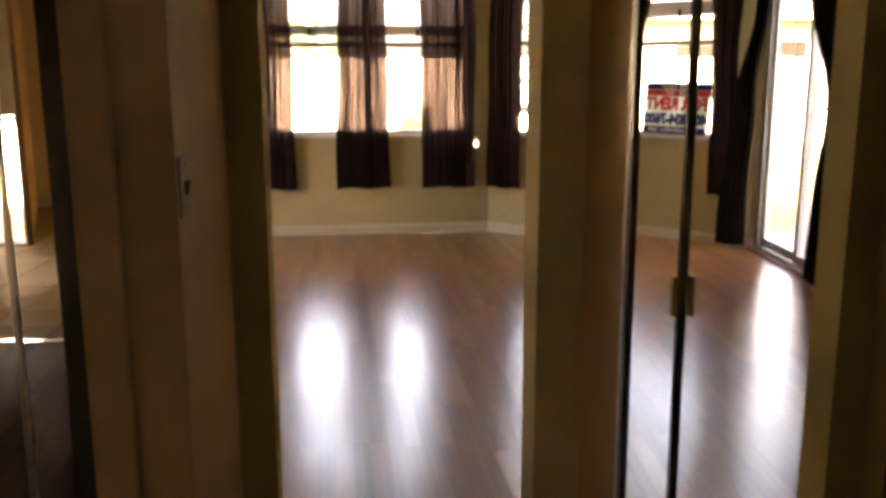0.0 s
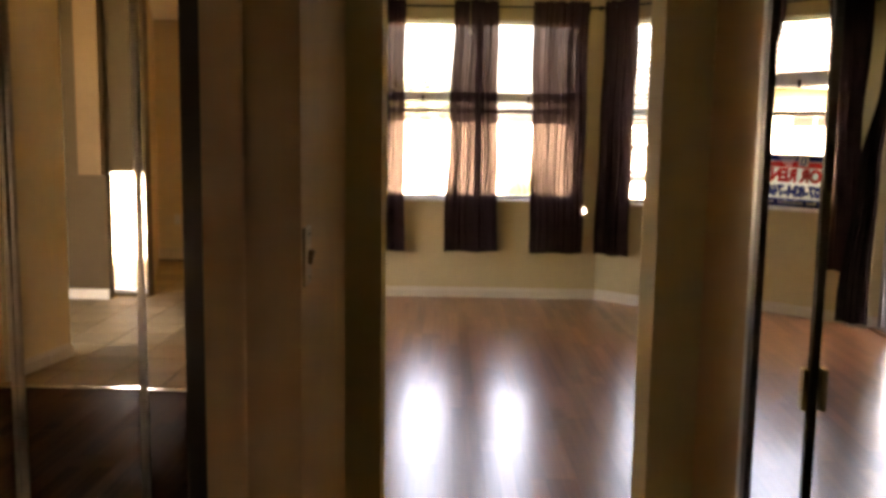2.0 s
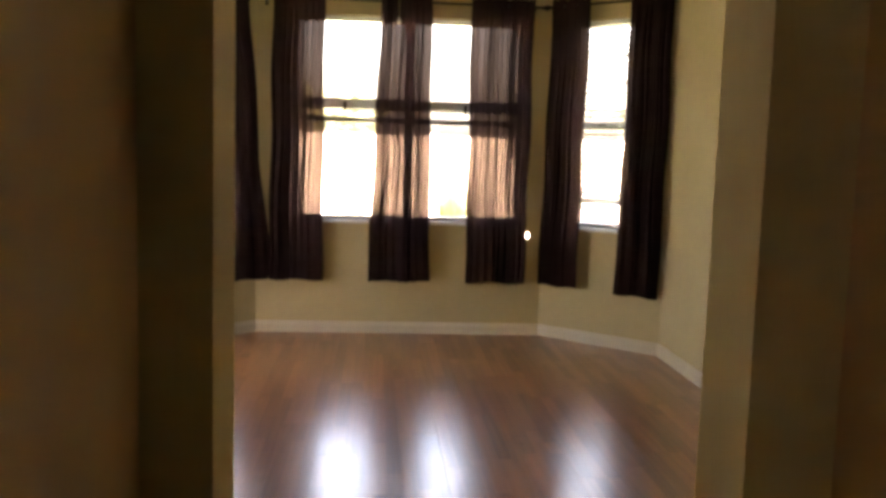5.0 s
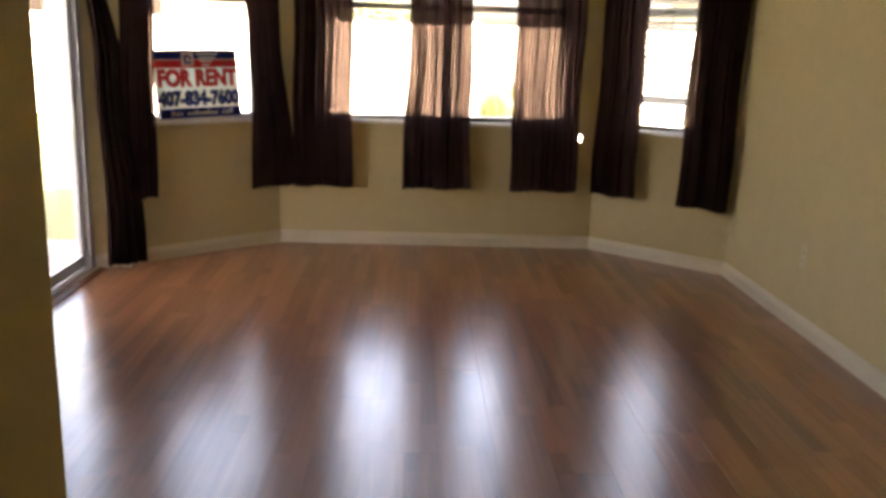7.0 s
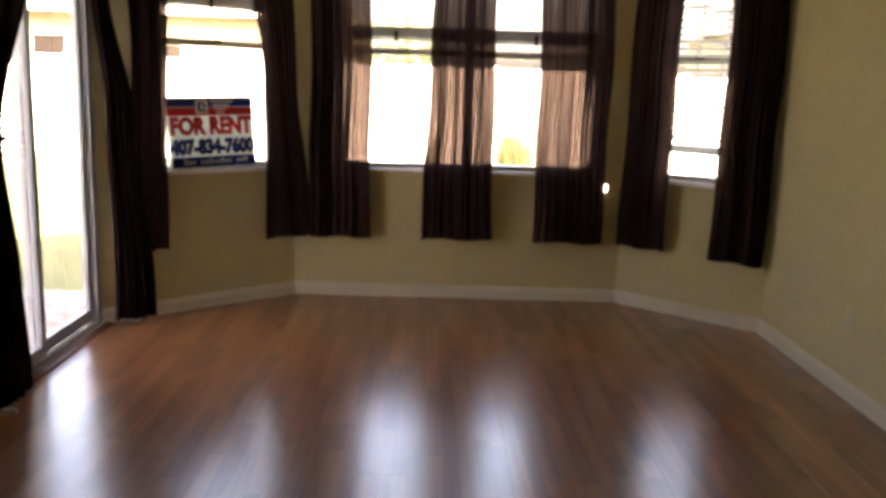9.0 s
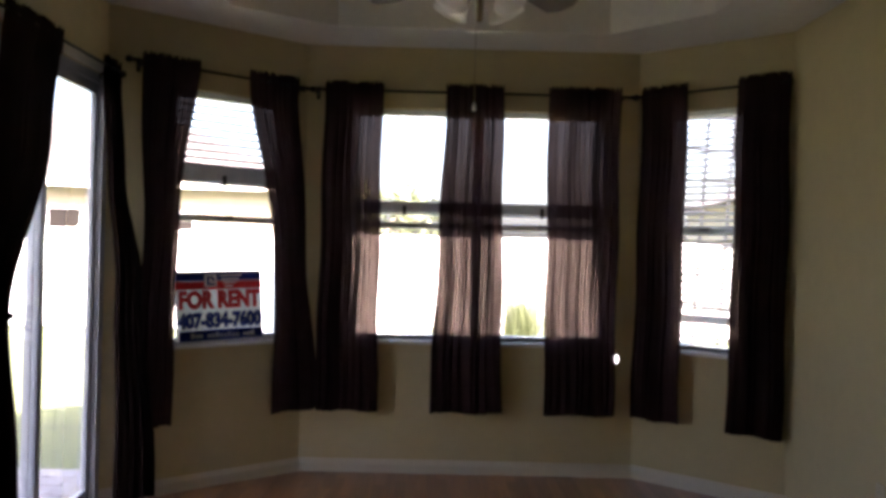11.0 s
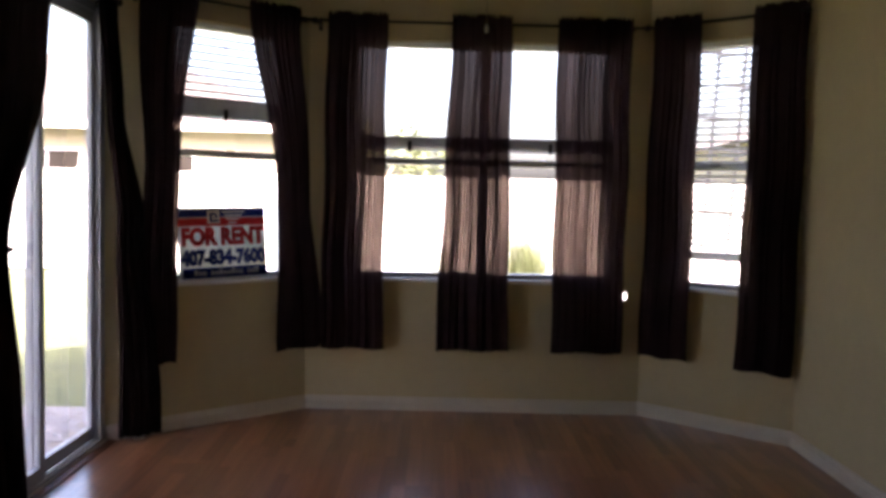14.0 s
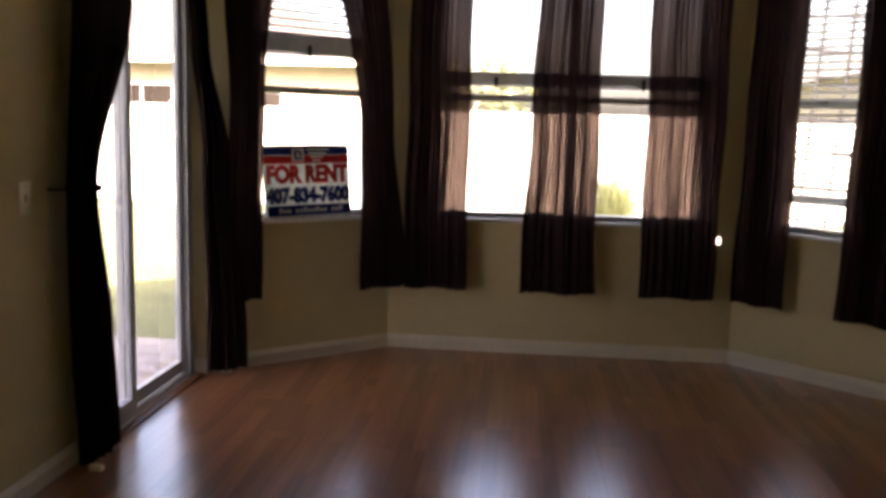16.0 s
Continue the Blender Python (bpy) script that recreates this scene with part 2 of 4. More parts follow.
M_LEAF = mat("leaf", (0.105, 0.12, 0.052), 0.55, var=0.4, scale=9)
M_BARK = mat("bark", (0.14, 0.10, 0.07), 0.9, var=0.3, scale=12, bump=0.5, bump_scale=30)
M_SIGNW = cloth_material("sign_white", (0.80, 0.80, 0.80), 0.0, 0.35)
M_SIGNR = cloth_material("sign_red", (0.65, 0.05, 0.05), 0.0, 0.4)
M_SIGNB = cloth_material("sign_navy", (0.025, 0.04, 0.22), 0.0, 0.4)
M_DOOR = mat("white_door_paint", (0.64, 0.55, 0.38), 0.4, var=0.05)
# emission for the little plate that imitates a sun glint
M_GLOW = bpy.data.materials.new("glint_glow")
M_GLOW.use_nodes = True
M_GLOW.node_tree.nodes["Principled BSDF"].inputs["Emission Color"].default_value = (1.0, 0.97, 0.9, 1)
M_GLOW.node_tree.nodes["Principled BSDF"].inputs["Emission Strength"].default_value = 0.5


# ---- mesh helpers ----
def part(name, bm, material, parent=None, label="", smooth=False):
    me = bpy.data.meshes.new(name)
    bmesh.ops.recalc_face_normals(bm, faces=bm.faces)
    bm.to_mesh(me); bm.free()
    me.materials.append(material)
    if smooth:
        for p in me.polygons:
            p.use_smooth = True
    ob = new(name, me)
    if parent:
        ob.parent = parent
    if label:
        ob["label"] = label
    return ob


def empty(name, m=None):
    ob = new(name)
    ob.empty_display_size = 0.1
    if m is not None:
        ob.matrix_basis = m
    return ob


def box(x0, x1, y0, y1, z0, z1, bm=None, bevel=0.0, m=None):
    bm = bm or bmesh.new()
    v = [bm.verts.new((x, y, z)) for x in (x0, x1) for y in (y0, y1) for z in (z0, z1)]
    f = [bm.faces.new([v[i] for i in q]) for q in ((0, 1, 3, 2), (4, 6, 7, 5), (0, 4, 5, 1), (2, 3, 7, 6), (0, 2, 6, 4), (1, 5, 7, 3))]
    if bevel:
        bmesh.ops.bevel(bm, geom=list({e for q in f for e in q.edges}), offset=bevel, segments=2, affect='EDGES', profile=0.6)
    if m is not None:
        bmesh.ops.transform(bm, matrix=m, verts=[q for q in bm.verts])
    return bm


def cyl(r0, r1, h, seg=20, m=None, bm=None):
    """A tapered rod from z 0 to h."""
    bm = bm or bmesh.new()
    bmesh.ops.create_cone(bm, cap_ends=True, segments=seg, radius1=r0, radius2=r1, depth=h,
                          matrix=(m or Matrix()) @ Matrix.Translation((0, 0, h / 2)))
    return bm


def rod_between(a, b, r, seg=14):
    a, b = Vector(a), Vector(b)
    return cyl(r, r, (b - a).length, seg, Matrix.Translation(a) @ (b - a).to_track_quat('Z', 'Y').to_matrix().to_4x4())


def lathe(profile, seg=28, m=None, bm=None):
    """Turns (radius, z) pairs round z."""
    bm = bm or bmesh.new()
    rings = [[bm.verts.new((r * math.cos(6.28319 * k / seg), r * math.sin(6.28319 * k / seg), z)) for k in range(seg)] for r, z in profile]
    for a, b in zip(rings, rings[1:]):
        for k in range(seg):
            bm.faces.new((a[k], a[(k + 1) % seg], b[(k + 1) % seg], b[k]))
    if m is not None:
        bmesh.ops.transform(bm, matrix=m, verts=bm.verts[:])
    return bm


def poly_prism(pts, z0, z1, bm=None):
    bm = bm or bmesh.new()
    a = [bm.verts.new((x, y, z0)) for x, y in pts]
    b = [bm.verts.new((x, y, z1)) for x, y in pts]
    bm.faces.new(a[::-1]); bm.faces.new(b)
    for i in range(len(pts)):
        j = (i + 1) % len(pts)
        bm.faces.new((a[i], a[j], b[j], b[i]))
    return bm


def frame_of(p0, p1):
    """Local axes of a wall: x along it from p0 to p1, y out of the room (to the left of the way), z up."""
    d = Vector((p1[0] - p0[0], p1[1] - p0[1], 0)); n = d.length; d /= n
    m = Matrix(((d.x, -d.y, 0, p0[0]), (d.y, d.x, 0, p0[1]), (0, 0, 1, 0), (0, 0, 0, 1)))
    return m, n


def wall(name, p0, p1, h, thick, holes=(), ext=(0.0, 0.0), material=None, label="cream painted wall", z0=0.0):
    """A wall with its inner face on p0-p1 and openings (s0, s1, z0, z1) right through it."""
    m, n = frame_of(p0, p1)
    bm = bmesh.new()
    xs = sorted({-ext[0], n + ext[1], *[s for q in holes for s in q[:2]]})
    for a, b in zip(xs, xs[1:]):
        zs = z0
        for q in sorted((q for q in holes if q[0] <= a + 1e-6 and q[1] >= b - 1e-6), key=lambda q: q[2]):
            if q[2] > zs + 1e-6:
                box(a, b, 0, thick, zs, q[2], bm)
            zs = q[3]
        if zs < h:
            box(a, b, 0, thick, zs, h, bm)
    bmesh.ops.transform(bm, matrix=m, verts=bm.verts[:])
    bmesh.ops.remove_doubles(bm, verts=bm.verts[:], dist=1e-5)
    ob = part(name, bm, material or M_WALL)
    return tagged(ob, label, "wall", kind="structure")


def baseboard(p0, p1, z=0.086, material=None, label="white moulded baseboard"):
    m, n = frame_of(p0, p1)
    bm = bmesh.new()
    prof = [(0, 0), (0, -0.016), (z * 0.72, -0.016), (z * 0.80, -0.010), (z * 0.92, -0.009), (z, -0.003), (z, 0)]
    a = [bm.verts.new((0.0, y, q)) for q, y in prof]
    b = [bm.verts.new((n, y, q)) for q, y in prof]
    for i in range(len(prof)):
        j = (i + 1) % len(prof)
        bm.faces.new((a[i], a[j], b[j], b[i]))
    bm.faces.new(a); bm.faces.new(b[::-1])
    bmesh.ops.transform(bm, matrix=m, verts=bm.verts[:])
    return tagged(part("baseboard", bm, material or M_BASE), label, "baseboard", kind="structure")


# ---- plan ----
YB = 8.0                      # wall of the bay
XL, XR = -1.985, 1.925          # side walls of the room
BL, BR = (-1.0, YB), (1.18, YB)
CL, CR = (XL, 7.143), (XR, 7.33)
YN, YH = 2.447, 2.306           # the two faces of the wall with the opening
OX0, OX1 = -0.28, 0.315        # opening
HX0, HX1 = -0.358, 0.42      # short hall
H = 2.84
WZ0, WZ1 = 0.87, 2.39         # window opening
SL0, SL1 = 5.88, 7.138         # sliding door along the left wall
TB = 0.20

# ---- walls of the room (inner face on the line, outside to the left of the way) ----
LA = math.hypot(-1.0 - XL, 8.0 - CL[1])     # length of the left slanted wall
RA = math.hypot(XR - 1.18, 8.0 - CR[1])     # length of the right slanted wall
CW0, CW1 = 0.27, 2.0         # centre window along its wall
LW0, LW1 = 0.40, 1.20
RW0, RW1 = 0.16, 0.70
wall("wall_bay_center", BL, BR, H, TB, [(CW0, CW1, WZ0, WZ1)], (0.08, 0.08))
wall("wall_bay_left", CL, BL, H, TB, [(LW0, LW1, WZ0, WZ1)], (0.0, 0.08))
wall("wall_bay_right", BR, CR, H, TB, [(RW0, RW1, WZ0, WZ1)], (0.08, 0.08))
wall("wall_left", (XL, YN), CL, H, TB, [(SL0 - YN, CL[1] - YN, 0.0, 2.38)], (0.2, 0.0))
wall("wall_right", CR, (XR, YN), H, TB, (), (0.08, 0.2))
wall("wall_opening", (XR, YN), (XL, YN), H, YN - YH, [(XR - OX1, XR - OX0, 0.0, 2.13)], (0.0, 0.0), material=M_WALL_LIT, label="cream wall, coloured brighter as if lit, with an uncased opening to the hall")
for a, b in ((BL, BR), (CL, BL), (BR, CR), (CR, (XR, YN)), ((XL, YN), (XL, SL0 - 0.02)), ((XR, YN), (OX1, YN)), ((OX0, YN), (XL, YN)),
             ((OX1, YN), (OX1, YH)), ((OX0, YH), (OX0, YN)), ((OX1, YH), (HX1, YH))):
    baseboard(a, b)

# ---- hall and dressing space ----
HY = 1.724                    # where the hall widens on one side
MY = 1.85                     # plane of the closet mirrors that face the hall
VX, VY = -2.80, -1.30         # far corner of the dressing space
HH = 2.62
wall("wall_hall_left", (HX0, HY), (HX0, YH), HH, 0.14, material=M_TAN, label="tan hall wall beside the opening")
wall("wall_hall_right", (HX1, YH), (HX1, 1.84), HH, 0.12, material=M_TAN, label="tan hall wall beside the mirrored closet")
wall("wall_closet_right", (HX1 + 0.12, 1.84), (HX1 + 0.12, VY), HH, 0.12, material=M_TAN, label="dim tan wall behind the mirrored door")
wall("wall_closet_left", (-2.8, 2.0), (HX0 - 0.13, 2.0), HH, 0.12, material=M_TAN, label="back wall of the mirrored closet")
wall("wall_closet_side", (VX, VY), (VX, 2.0), HH, 0.12, material=M_TAN, label="dim tan side wall of the dressing space")
wall("wall_back", (HX1 + 0.12, VY), (VX, VY), HH, 0.12, [(0.507 + 1.35, 0.507 + 2.61, 0.0, 2.1)], material=M_TAN, label="tan wall with an opening to the tiled room")
baseboard((HX0, HY + 0.01), (HX0, YH)); baseboard((HX1, YH), (HX1, 1.85)); baseboard((VX, VY), (VX, 1.8))
baseboard((HX1 + 0.12, VY), (-1.35, VY))

# ---- ceilings ----
tray = [(-1.34, 7.15), (-0.77, 7.57), (0.90, 7.57), (1.39, 7.05), (1.39, 3.35), (0.9, 2.95), (-0.85, 2.95), (-1.34, 3.35)]
outer = [(XL - .1, CL[1]), (BL[0], YB + .1), (BR[0], YB + .1), (XR + .1, CR[1]), (XR + .1, 3.2), (1.2, YH - .05), (-1.2, YH - .05), (XL - .1, 3.2)]
bm = bmesh.new()
lo_o = [bm.verts.new((x, y, H)) for x, y in outer]; lo_i = [bm.verts.new((x, y, H)) for x, y in tray]
hi_i = [bm.verts.new((x, y, H + 0.33)) for x, y in tray]
for i in range(8):
    j = (i + 1) % 8
    bm.faces.new((lo_o[i], lo_o[j], lo_i[j], lo_i[i]))
    bm.faces.new((lo_i[i], lo_i[j], hi_i[j], hi_i[i]))
bm.faces.new(hi_i)
for corner in (((XL - .1, 3.2), (-1.2, YH - .05), (XL - .1, YH - .05)), ((XR + .1, 3.2), (XR + .1, YH - .05), (1.2, YH - .05))):
    bm.faces.new([bm.verts.new((x, y, H)) for x, y in corner])
ceil = tagged(part("ceiling", bm, M_CEIL), "off-white ceiling with a raised tray over the room", "ceiling", kind="structure")
sol = ceil.modifiers.new("solid", 'SOLIDIFY'); sol.thickness = 0.05; sol.offset = -1
tagged(part("ceiling_hall", box(VX - .1, HX1 + .3, VY - .1, YH, HH, HH + .06), M_CEIL), "plain dim ceiling of the hall", "ceiling", kind="structure")

# roof over the house: keeps sun and sky out of everything but the openings
tagged(part("roof_slab", poly_prism([(-2.5, 7.3), (-1.25, 8.55), (1.43, 8.55), (2.5, 7.5), (7, 7.5), (7, -7.2), (-2.6, -7.2), (-2.6, -4.15), (-4.2, -4.15), (-4.2, 2.0), (-2.5, 2.2)], 3.3, 3.5), M_ROOF),
       "flat underside of the house roof", "roof", kind="structure")


# ---- curtain rods and curtains ----
def fold_curtain(name, profile, folds, amp, material, label, group, seed=0, cols=200, rows=40, flat=(0.0, 0.0)):
    """A hanging panel. profile: (z, left end, right end) from top to bottom, the ends in plan; the folds run down it and open at the hem."""
    rnd = random.Random(seed)
    ph = [rnd.uniform(0, 6.28) for _ in range(6)]
    zt, zb = profile[0][0], profile[-1][0]
    bm = bmesh.new()
    grid = []
    for r in range(rows + 1):
        v = r / rows
        z = zt + (zb - zt) * v
        for a, b in zip(profile, profile[1:]):
            if b[0] <= z + 1e-6:
                k = (a[0] - z) / (a[0] - b[0])
                k = k * k * (3 - 2 * k) if len(profile) > 2 else k
                e0 = Vector(a[1]).lerp(Vector(b[1]), k); e1 = Vector(a[2]).lerp(Vector(b[2]), k)
                break
        d = (e1 - e0).normalized(); nrm = Vector((-d.y, d.x))
        line = []
        for c in range(cols + 1):
            u = c / cols
            uu = u + 0.018 * math.sin(6.28 * (2.3 * u + 0.6 * v) + ph[0]) + 0.01 * math.sin(6.28 * 5.1 * u + ph[1])
            wt = max(0.3, min(1, (u - flat[0]) / 0.06 if flat[0] else 1, (1 - flat[1] - u) / 0.06 if flat[1] else 1))
            a = amp * wt * (0.55 + 0.45 * min(1, v * 1.5)) * (0.7 + 0.3 * math.sin(6.28 * 1.7 * u + ph[2]))
            y = -a * math.sin(6.28319 * folds * uu + ph[3] + 0.5 * math.sin(3 * v + ph[4])) - 0.3 * a * math.sin(6.28 * folds * 2.3 * uu + ph[5] + v)
            if v < 0.03:
                y *= 0.6
            dz = 0.012 * math.sin(6.28 * folds * 1.9 * u + ph[2]) if r == 0 else (0.006 * math.sin(6.28 * 1.5 * u + ph[4]) if r == rows else 0)
            over = (0.17 + 0.11 * math.sin(6.28 * 3.1 * u + ph[5])) * wt * (e1 - e0).length / folds * math.sin(2 * (6.28319 * folds * uu + ph[3]) + 0.8 * math.sin(6.28 * 1.3 * u + ph[1])) * min(1, 8 * u, 8 * (1 - u))
            q = e0.lerp(e1, u) + nrm * y + d * (over + 0.006 * math.sin(14 * v + ph[0]))
            line.append(bm.verts.new((q.x, q.y, z + dz)))
        grid.append(line)
    for r in range(rows):
        for c in range(cols):
            bm.faces.new((grid[r][c], grid[r][c + 1], grid[r + 1][c + 1], grid[r + 1][c]))
    # the header: a second layer sewn over the top as the rod pocket
    hb = bmesh.new()
    top = [[hb.verts.new(v.co + Vector((nrm.x, nrm.y, 0)) * -0.009) for v in grid[r]] for r in range(3)]
    for r in range(2):
        for c in range(cols):
            hb.faces.new((top[r][c], top[r][c + 1], top[r + 1][c + 1], top[r + 1][c]))
    holder = empty(name)
    part("panel", bm, material, holder, smooth=True)
    part("header", hb, material, holder, "gathered rod pocket with a ruffled top edge", smooth=True)
    return tagged(holder, label, "curtain", group)


def curtain_rod(name, m, x0, x1, z, y, label, group):
    holder = empty(name)
    bm = rod_between((x0, y, z), (x1, y, z), 0.0085); bmesh.ops.transform(bm, matrix=m, verts=bm.verts[:])
    part("rod", bm, M_DARKMET, holder, smooth=True)
    for x, s in ((x0, -1), (x1, 1)):
        bm = lathe([(0.0, -0.002), (0.011, 0), (0.012, 0.012), (0.008, 0.016), (0.018, 0.028), (0.021, 0.040), (0.015, 0.054), (0.0, 0.06)], 16,
                   m @ Matrix.Translation((x, y, z)) @ pose(0, 0, 0, 0, 90 * s, 0))
        part("finial", bm, M_DARKMET, holder, smooth=True)
    for x in (x0 + 0.05, x1 - 0.05):
        bm = box(x - 0.008, x + 0.008, y, 0.0, z - 0.022, z - 0.010); box(x - 0.012, x + 0.012, -0.006, 0.0, z - 0.05, z + 0.03, bm)
        bmesh.ops.transform(bm, matrix=m, verts=bm.verts[:])
        part("bracket", bm, M_DARKMET, holder)
    return tagged(holder, label, "curtain rod", group)


mC, nC = frame_of(BL, BR)
mLf, nL = frame_of(CL, BL)
mR, nR = frame_of(BR, CR)
mS, nS = frame_of((XL, 0.0), CL)
G_R, G_C = "curtain rods of the room", "curtains of the bay windows"
for m, x0, x1, z, nm in ((mC, 0.02, 2.10, 2.485, "bay"), (mLf, 0.12, LA - 0.06, 2.485, "left"), (mR, 0.06, 0.97, 2.485, "right"), (mS, 5.62, 7.08, 2.395, "door")):
    curtain_rod("curtain_rod", m, x0, x1, z, -0.09, "thin dark bronze curtain rod with ball finials" if m is not mS else "thin dark bronze rod above the sliding door", G_R)
lab = "sheer dark brown curtain panel gathered on a rod"
ZB, ZT = 0.415, 2.535


def hang(m, rows, off=-0.09):
    """Profile rows (z, s0, s1) along a wall, as ends in plan."""
    return [(z, (m @ Vector((a, off, 0))).to_2d(), (m @ Vector((b, off, 0))).to_2d()) for z, a, b in rows]


fold_curtain("curtain", hang(mC, [(ZT, 0.125, 0.50), (ZB, 0.105, 0.506)]), 7, 0.022, M_SHEER, lab, G_C, seed=1, flat=(0.0, 0.22))
fold_curtain("curtain", hang(mC, [(ZT, 0.909, 1.282), (ZB, 0.842, 1.31)]), 8, 0.022, M_SHEER, lab, G_C, seed=2, flat=(0.0, 0.16))
fold_curtain("curtain", hang(mC, [(ZT, 1.567, 2.039), (ZB, 1.584, 2.045)]), 9, 0.022, M_SHEER, lab, G_C, seed=3, flat=(0.18, 0.0))
fold_curtain("curtain", hang(mLf, [(ZT, 0.152, 0.498), (1.6, 0.18, 0.395), (ZB, 0.14, 0.376)]), 8, 0.024, M_DENSE, lab, G_C, seed=4, flat=(0.0, 0.12))
fold_curtain("curtain", hang(mLf, [(ZT, 0.832, 1.188), (1.365, 1.034, 1.272), (ZB, 1.04, 1.39)]), 8, 0.022, M_DENSE, lab, G_C, seed=5, flat=(0.15, 0.0))
fold_curtain("curtain", hang(mR, [(ZT, 0.079, 0.393), (ZB, 0.041, 0.373)]), 8, 0.022, M_DENSE, lab, G_C, seed=6, flat=(0.0, 0.25))
fold_curtain("curtain", hang(mR, [(ZT, 0.704, 1.02), (ZB, 0.671, 1.017)]), 9, 0.022, M_DENSE, lab, G_C, seed=7, flat=(0.06, 0.0))
lab2 = "near-black floor-length curtain pushed into the corner by the sliding door"
tied = fold_curtain("curtain", hang(mS, [(2.44, 5.80, 6.34), (1.95, 5.765, 6.28), (1.15, 5.68, 5.89), (0.55, 5.70, 6.0), (0.012, 5.74, 6.04)]), 6, 0.028, M_HEAVY,
             "near-black floor-length curtain tied back at the sliding door", "curtains of the sliding door", seed=8)
XC = XL + 0.09
pushed = fold_curtain("curtain", [(2.44, Vector((XC, 6.85)), Vector((XC, 7.10))), (1.84, Vector((XC, 6.95)), Vector((XC + 0.02, 7.14))),
                         (1.2, Vector((XC, 7.10)), Vector((XC + 0.12, 7.19))), (0.03, Vector((XC + 0.015, 7.10)), Vector((XC + 0.205, 7.235)))], 5, 0.022, M_HEAVY, lab2, "curtains of the sliding door", seed=9)
# a pale block under each hem stands in for light glinting beneath it
for panel, x, y in ((tied, -1.855, 5.745), (pushed, -1.815, 7.215)):
    part("hem_weight", box(x - 0.028, x + 0.028, y - 0.014, y + 0.014, 0.0, 0.024, bevel=0.005), M_PLASTIC, panel, "small pale block standing for light under the hem")
tb = empty("tieback")
bm = lathe([(0.105, -0.012), (0.112, 0.0), (0.105, 0.012), (0.098, 0.0), (0.105, -0.012)], 24, Matrix.Translation((XL + 0.09, 5.785, 1.15)) @ Matrix.Diagonal((0.5, 1, 1, 1)))
part("band", bm, M_HEAVY, tb, smooth=True)
part("hook", rod_between((XL, 5.68, 1.15), (XL + 0.06, 5.68, 1.15), 0.006), M_DARKMET, tb)
tagged(tb, "dark curtain tieback band on a wall hook", "tieback")


# ---- windows ----
def window(name, m, s0, s1, sashes, label, blind=True):
    """A single-hung window set deep in its opening, with meeting rail, sill and apron."""
    w = empty(name)
    y0, y1 = 0.10, 0.16

    def p(nm, *b, mt=M_ALU, bv=0.004, parent=w, lb=""):
        bm = box(*b, bevel=bv); bmesh.ops.transform(bm, matrix=m, verts=bm.verts[:])
        return part(nm, bm, mt, parent, lb)
    p("window_sill", s0 - 0.04, s1 + 0.04, -0.035, 0.10, WZ0 - 0.024, WZ0, mt=M_SILL)
    bounds = [s0 + (s1 - s0) * k / sashes for k in range(sashes + 1)]
    zm = 1.625
    for a, b in zip(bounds, bounds[1:]):
        f = p("window_frame", a, a + 0.035, y0, y1, WZ0, WZ1)
        p("jamb", b - 0.035, b, y0, y1, WZ0, WZ1, parent=f); p("head", a + .035, b - .035, y0, y1, WZ1 - 0.035, WZ1, parent=f)
        p("bottom_rail", a + .035, b - .035, y0, y1, WZ0, WZ0 + 0.028, parent=f)
        p("meeting_rail", a + .035, b - .035, y0 - 0.01, y1, zm - 0.022, zm + 0.022, parent=f)
        p("latch", (a + b) / 2 - 0.03, (a + b) / 2 + 0.03, y0 - 0.024, y0 - 0.010, zm + 0.006, zm + 0.02, mt=M_DARKMET, bv=0.002, parent=f)
        for q0, q1, yy in ((WZ0 + .028, zm - .022, 0.122), (zm + .022, WZ1 - .035, 0.142)):
            g = p("pane", a + .03, b - .03, yy, yy + 0.004, q0 - 0.004, q1 + 0.004, mt=M_GLASS, bv=0)
            g.visible_shadow = False
    return tagged(w, label, "window", kind="structure")


window("window_1", mC, CW0, CW1, 2, "wide white double window with meeting rails in a deep opening")
window("window_2", mLf, LW0, LW1, 1, "white single-hung window with a sign standing on its sill")
window("window_3", mR, RW0, RW1, 1, "white single-hung window beside the plain wall")


